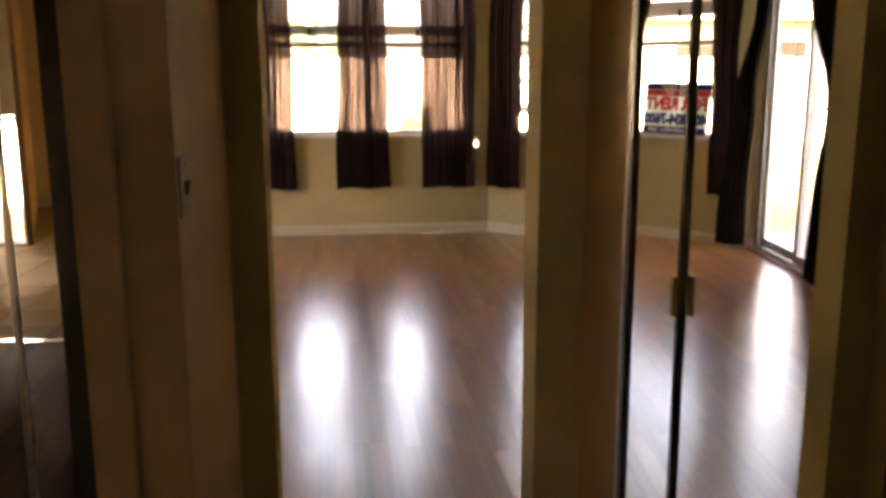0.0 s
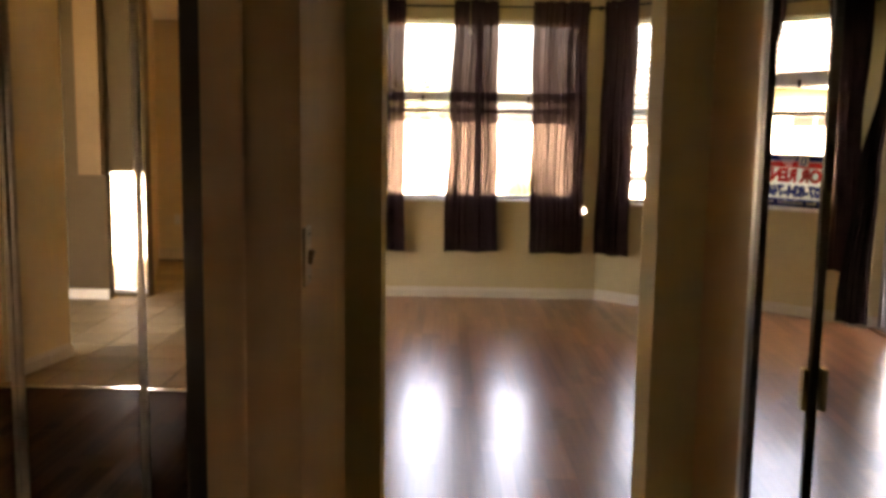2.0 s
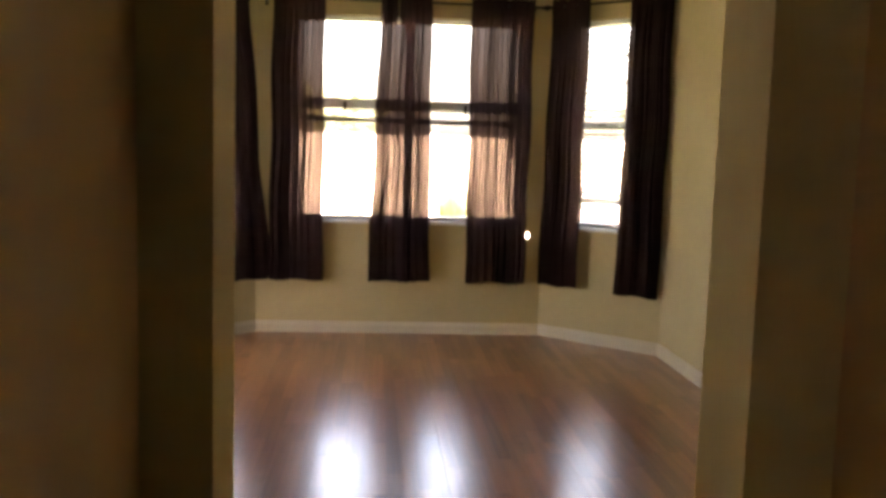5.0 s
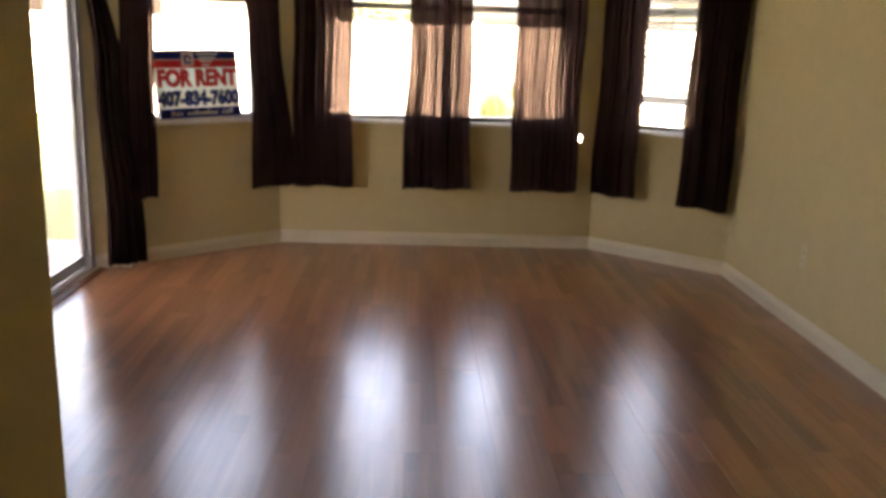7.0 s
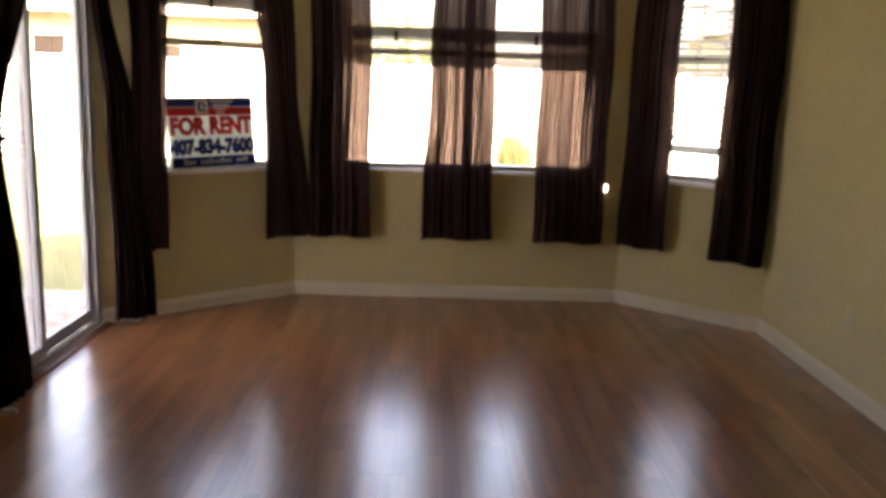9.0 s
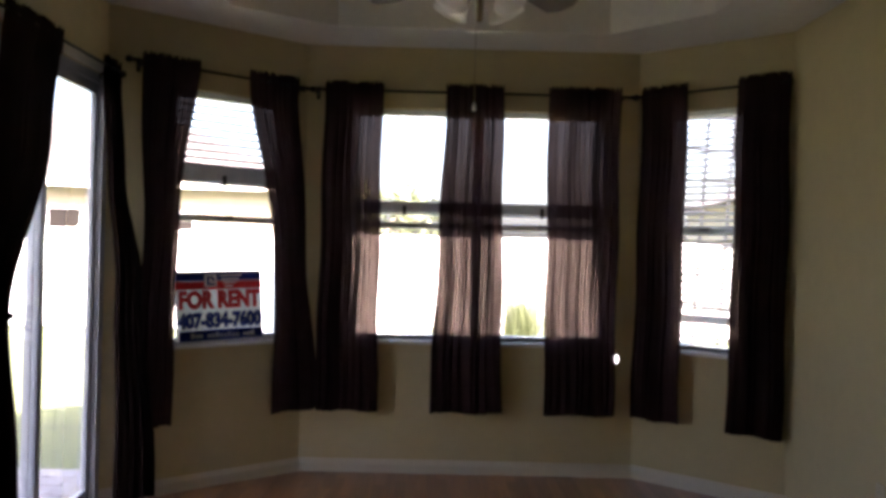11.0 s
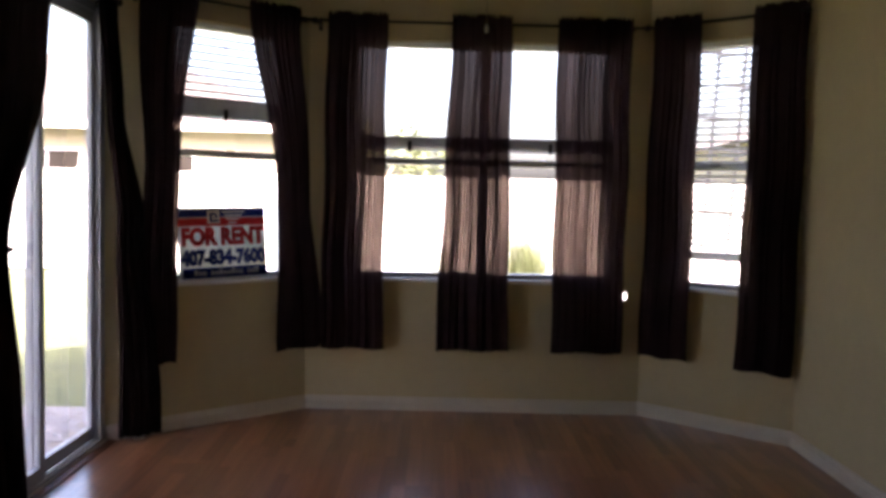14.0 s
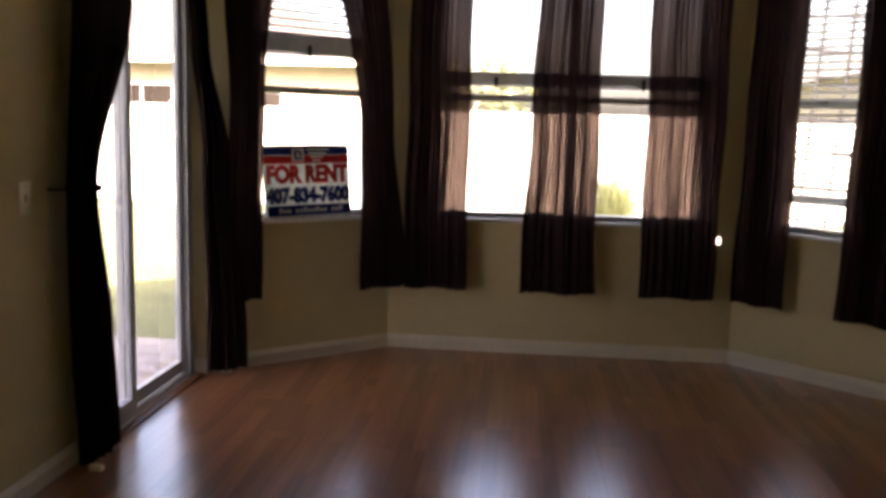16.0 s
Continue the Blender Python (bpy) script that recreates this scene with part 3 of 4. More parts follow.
def blind_stack(m, s0, s1, zb, zt, n_slats, label, open_to=None, cords=None):
    """A mini blind: head rail, slats gathered into a stack, ladder cords, and open slats above where it hangs lower."""
    w = empty("window_blind")

    def p(nm, *b, mt=M_BLIND, tilt=0.0):
        bm = box(*b)
        bmesh.ops.transform(bm, matrix=m, verts=bm.verts[:])
        return part(nm, bm, mt, w)
    p("head_rail", s0, s1, 0.045, 0.085, WZ1 - 0.035, WZ1 - 0.002)
    p("bottom_rail", s0, s1, 0.050, 0.080, zb, zb + (0.016 if zb > 1.2 else 0.045))
    for k in range(n_slats):
        z = zb + 0.018 + (zt - zb - 0.018) * k / n_slats
        p("slat", s0 + 0.004, s1 - 0.004, 0.052 + 0.002 * math.sin(k * 2.1), 0.077 + 0.002 * math.sin(k * 1.3), z, z + 0.0022)
    for x in cords or (s0 + 0.12, s1 - 0.12):
        p("cord", x - 0.0012, x + 0.0012, 0.063, 0.0654, zb, WZ1 - 0.03)
        if zb > 1.2:
            p("clip", x - 0.012, x + 0.012, 0.046, 0.084, zb - 0.006, zb + 0.06, mt=M_DARKMET)
    if open_to:
        z = zt + 0.03
        while z < WZ1 - 0.05:
            bm = box(s0 + 0.004, s1 - 0.004, -0.0125, 0.0125, -0.0008, 0.0008)
            bmesh.ops.transform(bm, matrix=m @ Matrix.Translation((0, 0.065, z)) @ pose(0, 0, 0, 46, 0, 0), verts=bm.verts[:])
            part("slat", bm, M_SLAT if zb > 1.2 else M_BLIND, w)
            z += open_to
    return tagged(w, label, "window blind")


mid = (CW0 + CW1) / 2
blind_stack(mC, CW0 + 0.03, mid - 0.01, 1.695, 1.785, 30, "white mini blind drawn up part way behind the curtains", cords=(0.649, 0.97))
blind_stack(mC, mid + 0.01, CW1 - 0.03, 1.695, 1.785, 30, "white mini blind drawn up part way behind the curtains", cords=(1.23, 1.563))
blind_stack(mLf, LW0 + 0.03, LW1 - 0.03, 1.83, 1.96, 34, "white mini blind with its upper slats hanging open", 0.045, (0.75, 1.05))
blind_stack(mR, RW0 + 0.03, RW1 - 0.03, 1.04, 1.06, 5, "white mini blind let down with its slats open", 0.043, (0.42, 0.58))

# ---- sliding glass door in the left wall ----
sl = empty("door_1")
zt = 2.38


def slp(nm, *b, mt=M_FRAME_SHADED, bv=0.004, parent=sl, lb=""):
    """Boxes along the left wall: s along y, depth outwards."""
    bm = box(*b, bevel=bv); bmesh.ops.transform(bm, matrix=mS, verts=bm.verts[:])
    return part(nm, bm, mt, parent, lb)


slp("threshold", SL0, SL1, -0.022, 0.16, 0.0, 0.022, lb="ribbed aluminium track", mt=M_SILL)
slp("reducer_strip", SL0 - 0.05, SL1 + 0.01, -0.066, -0.024, 0.0, 0.011, mt=M_WOODTRIM, lb="red-brown wooden reducer strip")
for y in (-0.018, 0.017, 0.10):
    slp("track", SL0 + .02, SL1 - .02, y, y + 0.006, 0.022, 0.034, bv=0)
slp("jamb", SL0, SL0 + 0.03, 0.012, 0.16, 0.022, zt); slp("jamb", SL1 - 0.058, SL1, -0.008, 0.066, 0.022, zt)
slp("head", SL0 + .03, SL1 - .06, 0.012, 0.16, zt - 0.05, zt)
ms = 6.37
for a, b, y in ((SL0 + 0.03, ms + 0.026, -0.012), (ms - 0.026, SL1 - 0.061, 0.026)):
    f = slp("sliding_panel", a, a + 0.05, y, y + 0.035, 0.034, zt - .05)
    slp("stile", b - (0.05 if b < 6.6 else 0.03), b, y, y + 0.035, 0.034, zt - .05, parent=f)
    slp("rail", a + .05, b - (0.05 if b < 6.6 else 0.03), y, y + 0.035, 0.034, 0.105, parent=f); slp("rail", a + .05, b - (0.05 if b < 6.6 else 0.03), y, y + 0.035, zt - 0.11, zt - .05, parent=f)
    g = slp("pane", a + .022, b - .022, y + 0.015, y + 0.02, 0.10, zt - 0.105, mt=M_GLASS, bv=0, parent=f)
    g.visible_shadow = False
slp("casing", SL0 - 0.055, SL0 - 0.002, -0.012, 0.012, 0.0, zt + 0.05, mt=M_WALL)
slp("casing", SL0, SL1, -0.012, 0.010, zt + 0.002, zt + 0.05, mt=M_TRIM)
tagged(sl, "white aluminium sliding glass door to the patio", "sliding door", kind="structure")


# ---- sign in the window ----
def text_mesh(body, size, depth=0.0008, bold=0.0):
    cu = bpy.data.curves.new("lettering", 'FONT')
    cu.body, cu.size, cu.extrude, cu.align_x, cu.align_y, cu.offset = body, size, depth, 'CENTER', 'CENTER', bold
    cu.resolution_u = 3
    ob = bpy.data.objects.new("lettering", cu)
    scene.collection.objects.link(ob)
    dg = bpy.context.evaluated_depsgraph_get()
    me = bpy.data.meshes.new_from_object(ob.evaluated_get(dg))
    bpy.data.objects.remove(ob)
    return me


sg = empty("rental_sign", mLf @ Matrix.Translation((0.755, 0.045, WZ0 + 0.002)) @ pose(0, 0, 0, -5, 0, 0) @ pose(0, 0, 0, 0, -1.2, 0))
SW, SH = 0.585, 0.435
part("board", box(-SW / 2, SW / 2, 0, 0.004, 0, SH), M_SIGNW, sg)


def flat(nm, x0, x1, z0, z1, mt, d=0.0006):
    return part(nm, box(x0, x1, -d, 0.0, z0, z1), mt, sg)


flat("band", -SW / 2 + .005, SW / 2 - .005, SH - 0.062, SH - 0.014, M_SIGNB)
flat("stripe", -SW / 2 + .005, SW / 2 - .005, SH - 0.115, SH - 0.066, M_SIGNR)
flat("footer", -SW / 2 + .02, SW / 2 - .005, 0.008, 0.070, M_SIGNB)
flat("emblem", -0.10, -0.02, SH - 0.10, SH - 0.022, M_SIGNW, 0.0012)
bm = box(-0.085, -0.070, -0.0018, -0.001, SH - 0.088, SH - 0.035); box(-0.07, -0.045, -0.0018, -0.001, SH - 0.048, SH - 0.035, bm)
box(-0.05, -0.035, -0.0018, -0.001, SH - 0.068, SH - 0.045, bm); box(-0.085, -0.03, -0.0018, -0.001, SH - 0.09, SH - 0.078, bm)
part("emblem_mark", bm, M_SIGNB, sg)
for k in range(4):
    part("flag_bar", box(0.0 + 0.012 * k, 0.15 - 0.02 * k, -0.0014, -0.0004, SH - 0.036 - 0.022 * k, SH - 0.026 - 0.022 * k), M_SIGNW, sg)
for k in range(16):
    if k not in (3, 12):
        part("print_bar", box(-0.20 + 0.027 * k, -0.178 + 0.027 * k, -0.0014, -0.0004, 0.026, 0.046 + (0.010 if k % 3 == 0 else 0)), M_SIGNW, sg)
for body, size, z, mt, wd in (("FOR RENT", 0.140, 0.252, M_SIGNR, 0.55), ("407-834-7600", 0.118, 0.126, M_SIGNB, 0.565)):
    me = text_mesh(body, size, bold=0.0085)
    me.materials.append(mt)
    ob = new("lettering", me)
    xs = [v.co.x for v in me.vertices]
    k = wd / (max(xs) - min(xs))
    ob.parent = sg
    ob.matrix_basis = Matrix.Translation((0.0, -0.0012, z)) @ pose(0, 0, 0, 90, 0, 0) @ Matrix.Diagonal((k, 1, 1, 1))
    ob["label"] = ("red" if mt is M_SIGNR else "navy") + " capital lettering"
tagged(sg, "white FOR RENT sign with red and navy print leaning inside", "sign")


# ---- ceiling fan ----
FX, FY = -0.01, 5.3
fan = empty("ceiling_fan", Matrix.Translation((FX, FY, 0)))
part("canopy", lathe([(0, 3.17), (0.065, 3.165), (0.07, 3.13), (0.05, 3.09), (0.016, 3.075)]), M_CHROME, fan, smooth=True)
part("downrod", cyl(0.013, 0.013, 0.56, 16, Matrix.Translation((0, 0, 2.56))), M_CHROME, fan, smooth=True)
part("motor", lathe([(0.012, 2.60), (0.06, 2.585), (0.115, 2.56), (0.125, 2.52), (0.12, 2.475), (0.09, 2.445), (0.06, 2.435), (0, 2.43)], 32), M_CHROME, fan, smooth=True)
part("light_hub", lathe([(0.0, 2.46), (0.055, 2.455), (0.06, 2.43), (0.045, 2.395), (0.018, 2.38), (0.012, 2.26), (0.0, 2.252)], 24), M_CHROME, fan, smooth=True)
for k in range(5):
    rot = pose(0, 0, 0, 0, 0, -18 + 72 * k)
    bm = bmesh.new()
    n_ = 14
    up, dn = [], []
    for i in range(n_ + 1):
        u = i / n_
        x = 0.17 + 0.47 * u
        hw = 0.045 + 0.028 * u if u < 0.93 else 0.072 * math.sqrt(max(0, 1 - ((u - 0.93) / 0.075) ** 2)) + 0.008
        up.append((bm.verts.new((x, -hw, 2.462)), bm.verts.new((x, hw, 2.462)))); dn.append((bm.verts.new((x, -hw, 2.455)), bm.verts.new((x, hw, 2.455))))
    for i in range(n_):
        bm.faces.new((up[i][0], up[i + 1][0], up[i + 1][1], up[i][1])); bm.faces.new((dn[i][0], dn[i][1], dn[i + 1][1], dn[i + 1][0]))
        bm.faces.new((up[i][0], dn[i][0], dn[i + 1][0], up[i + 1][0])); bm.faces.new((up[i][1], up[i + 1][1], dn[i + 1][1], dn[i][1]))
    bm.faces.new((up[0][0], up[0][1], dn[0][1], dn[0][0])); bm.faces.new((up[-1][0], dn[-1][0], dn[-1][1], up[-1][1]))
    tilt = Matrix.Translation((0, 0, 2.458)) @ pose(0, 0, 0, -12, 0, 0) @ Matrix.Translation((0, 0, -2.458))
    bmesh.ops.transform(bm, matrix=rot @ tilt, verts=bm.verts[:])
    bl = part("blade", bm, M_BLADE, fan)
    bm = box(0.10, 0.22, -0.016, 0.016, 2.447, 2.454, bevel=0.003); bmesh.ops.transform(bm, matrix=rot @ tilt, verts=bm.verts[:])
    part("blade_iron", bm, M_CHROME, bl)
for k in range(4):
    m = pose(0, 0, 0, 0, 0, 45 + 90 * k) @ Matrix.Translation((0.052, 0, 2.425)) @ pose(0, 0, 0, 0, 180 - 38, 0)
    part("lamp_arm", cyl(0.012, 0.016, 0.05, 12, m), M_CHROME, fan, smooth=True)
    m2 = m @ Matrix.Translation((0, 0, 0.02)) @ Matrix.Scale(0.87, 4)
    sh = part("lamp_shade", lathe([(0.022, 0.0), (0.032, 0.012), (0.052, 0.05), (0.058, 0.085), (0.066, 0.125), (0.078, 0.15), (0.075, 0.15), (0.062, 0.124), (0.054, 0.085), (0.048, 0.052), (0.028, 0.014), (0.020, 0.003)], 24, m2), M_SHADE, fan, "frosted tulip glass shade", smooth=True)
    part("bulb", lathe([(0.0, 0.02), (0.014, 0.022), (0.017, 0.045), (0.028, 0.075), (0.026, 0.095), (0.014, 0.108), (0, 0.111)], 14, m2), M_PLASTIC, sh, smooth=True)
part("pull_chain", cyl(0.0018, 0.0018, 0.315, 8, Matrix.Translation((-0.012, -0.03, 1.965))), M_CHROME, fan)
part("chain_knob", lathe([(0, 1.94), (0.006, 1.943), (0.007, 1.955), (0.004, 1.97), (0, 1.972)], 12, Matrix.Translation((-0.012, -0.03, 0))), M_PLASTIC, fan, smooth=True)
tagged(fan, "brushed nickel ceiling fan with pale blades and frosted shades", "ceiling fan")


# ---- plates ----
def plate(name, m, kind, label, category, mt=None):
    w = empty(name, m)
    part("cover_plate", box(-0.036, 0.036, -0.006, 0, -0.058, 0.058, bevel=0.003), mt or M_PLASTIC, w)
    if kind == "switch":
        part("rocker", box(-0.008, 0.008, -0.016, -0.005, -0.014, 0.014, bevel=0.002, m=pose(0, 0, 0, 12, 0, 0)), mt or M_PLASTIC, w)
    else:
        for z in (-0.021, 0.021):
            s = part("socket", box(-0.016, 0.016, -0.009, -0.005, z - 0.013, z + 0.013, bevel=0.002), mt or M_PLASTIC, w)
            for x in (-0.006, 0.006):
                part("slot", box(x - 0.0012, x + 0.0012, -0.0096, -0.0088, z - 0.004, z + 0.005), M_DARKMET, s)
    for z in (-0.042, 0.042):
        part("screw", cyl(0.003, 0.003, 0.0015, 8, Matrix.Translation((0, -0.006, z)) @ pose(0, 0, 0, 90, 0, 0)), M_CHROME, w)
    return tagged(w, label, category, group=category + "s of the place")


def on_wall(p0, p1, s, z):
    m, n = frame_of(p0, p1)
    return m @ Matrix.Translation((s, -0.001, z))


plate("light_switch", on_wall((HX0, HY), (HX0, YH), 0.036, 1.19), "switch", "almond toggle light switch on the hall wall", "light switch", M_ALMOND).scale = (0.85, 0.85, 0.78)
plate("light_switch", on_wall((XL, YN), CL, 5.514 - YN, 1.13), "switch", "cream light switch beside the sliding door", "light switch", M_CREAM)
plate("wall_outlet", on_wall(CR, (XR, YN), CR[1] - 6.25, 0.385), "outlet", "cream double outlet low on the plain wall", "wall outlet", M_CREAM)
# added glowing plate in place of a bright spot of sun on the wall
nl = empty("glint_plate", on_wall(BL, BR, 2.062, 0.78))
part("body", box(-0.022, 0.022, -0.012, 0, -0.03, 0.03, bevel=0.004), M_PLASTIC, nl)
part("lens", box(-0.012, 0.012, -0.018, -0.012, -0.020, 0.020, bevel=0.004), M_GLOW, nl)
tagged(nl, "small glowing plate standing for a sun glint beside a curtain", "night light")


# ---- mirrored closet doors ----
def mirror_panel(name, m, w, h, label, frame_mat, pull=None, sw=0.013):
    """A framed mirror leaf: x along it, y towards the viewer, z up."""
    d = empty(name, m)
    part("mirror", box(sw - 0.001, w - sw + 0.001, -0.004, 0.0, 0.03, h - 0.02), M_MIRROR, d, "silvered mirror glass")
    part("backing", box(0.004, w - 0.004, -0.022, -0.005, 0.016, h - 0.004), M_DARKMET, d)
    for nm, b in (("stile", (0, sw, -0.02, 0.006, 0.01, h)), ("stile", (w - sw, w, -0.02, 0.006, 0.01, h)),
                  ("rail", (sw, w - sw, -0.02, 0.006, 0.01, 0.034)), ("rail", (sw, w - sw, -0.02, 0.006, h - 0.024, h))):
        part(nm, box(*b, bevel=0.003), frame_mat, d)
    if pull is not None:
        part("pull", box(pull - 0.009, pull + 0.009, 0.008, 0.016, 1.030, 1.086, bevel=0.003), M_BRASS, d, "brass finger pull")
    return tagged(d, label, "mirror door", "mirrored closet doors")


ang = math.degrees(math.atan(0.045))
mr_m = Matrix.Translation((0.3345, 1.529, 0)) @ pose(0, 0, 0, 0, 0, 90 - ang)
mirror_panel("mirror_door", mr_m, 0.240, 2.2, "mirrored bifold closet leaf in a thin dark frame beside the hall wall", M_JAMB, sw=0.005)
for k in range(4):
    mirror_panel("mirror_door", mr_m @ Matrix.Translation((-0.5 * (k + 1), 0, 0)), 0.498, 2.2, "mirrored bifold closet leaf with a brass pull" if k == 0 else "mirrored closet leaf in a dim dressing space", M_SEAM, 0.498 if k == 0 else None, 0.003)
cs = empty("closet_casing")
part("casing", box(0.404, 0.4195, 1.872, 1.945, 0, 2.26, bevel=0.004), M_TRIM, cs)
part("bead", box(0.396, 0.4195, 1.945, 1.966, 0, 2.26, bevel=0.004), M_TRIM, cs)
part("jamb", box(0.358, 0.50, 1.775, 1.838, 0, 2.26), M_JAMB, cs, "dark closet jamb")
part("edge_strip", box(0.340, 0.356, 1.766, 1.774, 0.01, 2.21), M_JAMB, cs, "dark edge strip")
part("back_band", box(0.400, 0.4195, 1.850, 1.868, 0, 2.26, bevel=0.004), M_TRIM, cs)
part("head_casing", box(0.34, 0.47, -0.40, 1.775, 2.215, 2.30, bevel=0.006), M_TRIM, cs)
tagged(cs, "white moulded casing round the mirrored closet", "door casing", kind="structure")
part_x = [(-0.645, -0.553), (-0.858, -0.645), (-1.43, -0.926), (-1.93, -1.43), (-2.43, -1.93)]
for a, b in part_x:
    w = b - a
    back = 0.012 if a == -0.858 else 0.0
    mirror_panel("mirror_door", Matrix.Translation((b, MY + back, 0)) @ pose(0, 0, 0, 0, 0, 180), w, 2.2, "mirrored sliding closet leaf in a narrow bronze frame", M_BRONZE, sw=0.008)
mirror_panel("mirror_door", Matrix.Translation((-0.859, MY + 0.006, 0)) @ pose(0, 0, 0, 0, 0, 180), 0.066, 2.2, "narrow mirrored strip between two closet leaves", M_BRONZE, sw=0.008)
cs = empty("closet_casing")
part("casing", box(-0.500, -0.440, 1.704, 1.722, 0, 2.26, bevel=0.004), M_TAN, cs)
part("jamb", box(-0.535, -0.499, 1.728, 1.90, 0, 2.26), M_JAMB, cs, "dark brown closet jamb")
part("edge_trim", box(-0.553, -0.536, 1.80, 1.87, 0, 2.26, bevel=0.003), M_JAMB, cs)
part("head_casing", box(-2.6, -0.50, 1.70, 1.80, 2.21, 2.30, bevel=0.004), M_TRIM, cs)
tagged(cs, "tan painted casing and dark brown jamb of the mirrored closet", "door casing", kind="structure")


# ---- panel door standing open in the dressing space ----
def panel_door(name, m, label):
    d = empty(name, m)
    W_, H_ = 0.76, 2.03
    bm = box(0, W_, -0.012, 0.012, 0, H_)
    part("core", bm, M_DOOR, d)
    for f in (-1, 1):
        y0, y1 = (0.012, 0.0185) if f > 0 else (-0.0185, -0.012)
        for x0, x1 in ((0, 0.11), (0.325, 0.435), (0.65, W_)):
            part("stile", box(x0, x1, y0, y1, 0, H_, bevel=0.003), M_DOOR, d)
        for x0, x1 in ((0.112, 0.323), (0.437, 0.648)):
            for z0, z1 in ((0, 0.24), (0.80, 0.93), (1.60, 1.70), (1.92, H_)):
                part("rail", box(x0, x1, y0, y1, z0, z1, bevel=0.003), M_DOOR, d)
            for z0, z1 in ((0.27, 0.77), (0.96, 1.57), (1.73, 1.89)):
                part("panel", box(x0 + 0.03, x1 - 0.03, y0 + (0 if f > 0 else 0.003), y1 - (0.003 if f > 0 else 0), z0, z1, bevel=0.0028), M_DOOR, d)
        k = part("door_knob", lathe([(0.026, 0), (0.026, 0.006), (0.012, 0.01), (0.011, 0.03), (0.022, 0.038), (0.027, 0.05), (0.022, 0.062), (0, 0.066)], 18,
                                    Matrix.Translation((W_ - 0.065, 0.0185 * f, 0.965)) @ pose(0, 0, 0, -90 * f, 0, 0)), M_BRASS, d, "old brass knob", smooth=True)
    for z in (0.2, 1.0, 1.8):
        part("hinge", cyl(0.007, 0.007, 0.09, 10, Matrix.Translation((0.0, 0.02, z))), M_BRASS, d)
    return tagged(d, label, "door")


panel_door("panel_door", Matrix.Translation((-2.66, VY + 0.03, 0.008)) @ pose(0, 0, 0, 0, 0, 93), "white six-panel door standing open against the wall")
dc = empty("door_casing")
for x0, x1 in ((-2.68, -2.61), (-1.35, -1.28)):
    part("casing", box(x0, x1, VY - 0.015, VY + 0.016, 0, 2.17, bevel=0.004), M_TRIM, dc)
part("head_casing", box(-2.61, -1.35, VY - 0.015, VY + 0.016, 2.1, 2.17, bevel=0.004), M_TRIM, dc)
part("transition_strip", box(-2.61, -1.35, VY - 0.03, VY + 0.02, 0.0, 0.009, bevel=0.003), M_CHROME, dc, "metal floor transition strip")
tagged(dc, "painted casing of the opening to the tiled room", "door casing", kind="structure")

# ---- tiled room behind ----
TY = -4.05
wall("wall_tiled_side", (-2.46, -2.0), (-2.57, VY - 0.12), HH, 0.12, material=M_PALE_WALL, label="pale wall end beside the tiled floor")
baseboard((-2.46, -2.0), (-2.57, VY - 0.12))
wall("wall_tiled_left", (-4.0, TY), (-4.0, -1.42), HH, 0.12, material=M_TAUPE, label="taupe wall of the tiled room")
# tan wall given dark taupe for the shade above the bright patch
wall("wall_tiled_window", (-2.66, TY), (-4.0, TY), HH, 0.12, [(0.02, 0.35, 0.02, 1.06)], material=M_TAUPE, label="taupe-toned wall with a low window for the sun patch")
# paled to look lit; the unseen slot is added to let daylight in
wall("wall_tiled_end", (0.6, -6.4), (-3.40, -6.4), HH, 0.12, [(0.3, 0.48, 0.0, 2.1)], material=M_PALE_WALL, label="tan end wall with an outlet, paled as if lit")
wall("wall_light_court", (-3.38, -6.5), (-2.67, TY - 0.12), HH, 0.05, material=M_SAND_WALL, label="slanted tan wall beside the sun-patch window")
wall("wall_tiled_right", (0.6, VY - 0.12), (0.6, -6.4), HH, 0.12, material=M_SAND_WALL, label="tan wall of the tiled room")
wall("wall_half", (-2.95, -3.9), (-4.0, -3.9), 1.04, 0.12, material=M_TAUPE, label="taupe half wall beside the sun-patch window")
wall("wall_half_upper", (-2.99, -3.905), (-3.18, -3.905), HH, 0.11, material=M_SHADED_WALL, label="wall above the half wall, browned for shade", z0=1.04)
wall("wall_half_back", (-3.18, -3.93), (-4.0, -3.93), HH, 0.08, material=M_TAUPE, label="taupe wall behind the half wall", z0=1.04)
baseboard((-2.95, -3.9), (-4.0, -3.9)); baseboard((-1.32, -6.4), (-3.36, -6.4), 0.12)
tagged(part("ceiling_tiled", poly_prism([(-4.2, VY - .1), (0.8, VY - .1), (0.8, -6.9), (-4.4, -6.9), (-4.4, VY - .1)], HH, HH + .06), M_CEIL), "plain ceiling of the tiled room", "ceiling", kind="structure")
plate("wall_outlet", on_wall((0.6, -6.4), (-3.4, -6.4), 0.6 + 3.13, 0.45), "outlet", "white outlet on the far tan wall", "wall outlet")
# this window stands in for sunlight falling on the wall and floor
gw = empty("sun_patch_window")
part("window_frame", box(-3.01, -2.68, TY - 0.10, TY - 0.06, 0.02, 0.05), M_ALU, gw); part("head", box(-3.01, -2.68, TY - 0.10, TY - 0.06, 1.02, 1.05), M_ALU, gw)
g = part("pane", box(-3.01, -2.68, TY - 0.082, TY - 0.078, 0.05, 1.02), M_GLASS, gw); g.visible_shadow = False
tagged(gw, "low narrow window standing in for a patch of sunlight", "window", kind="structure")


# ---- outside ----
def stuff(name, bm, material, label, category):
    return tagged(part(name, bm, material), label, category, kind="stuff")


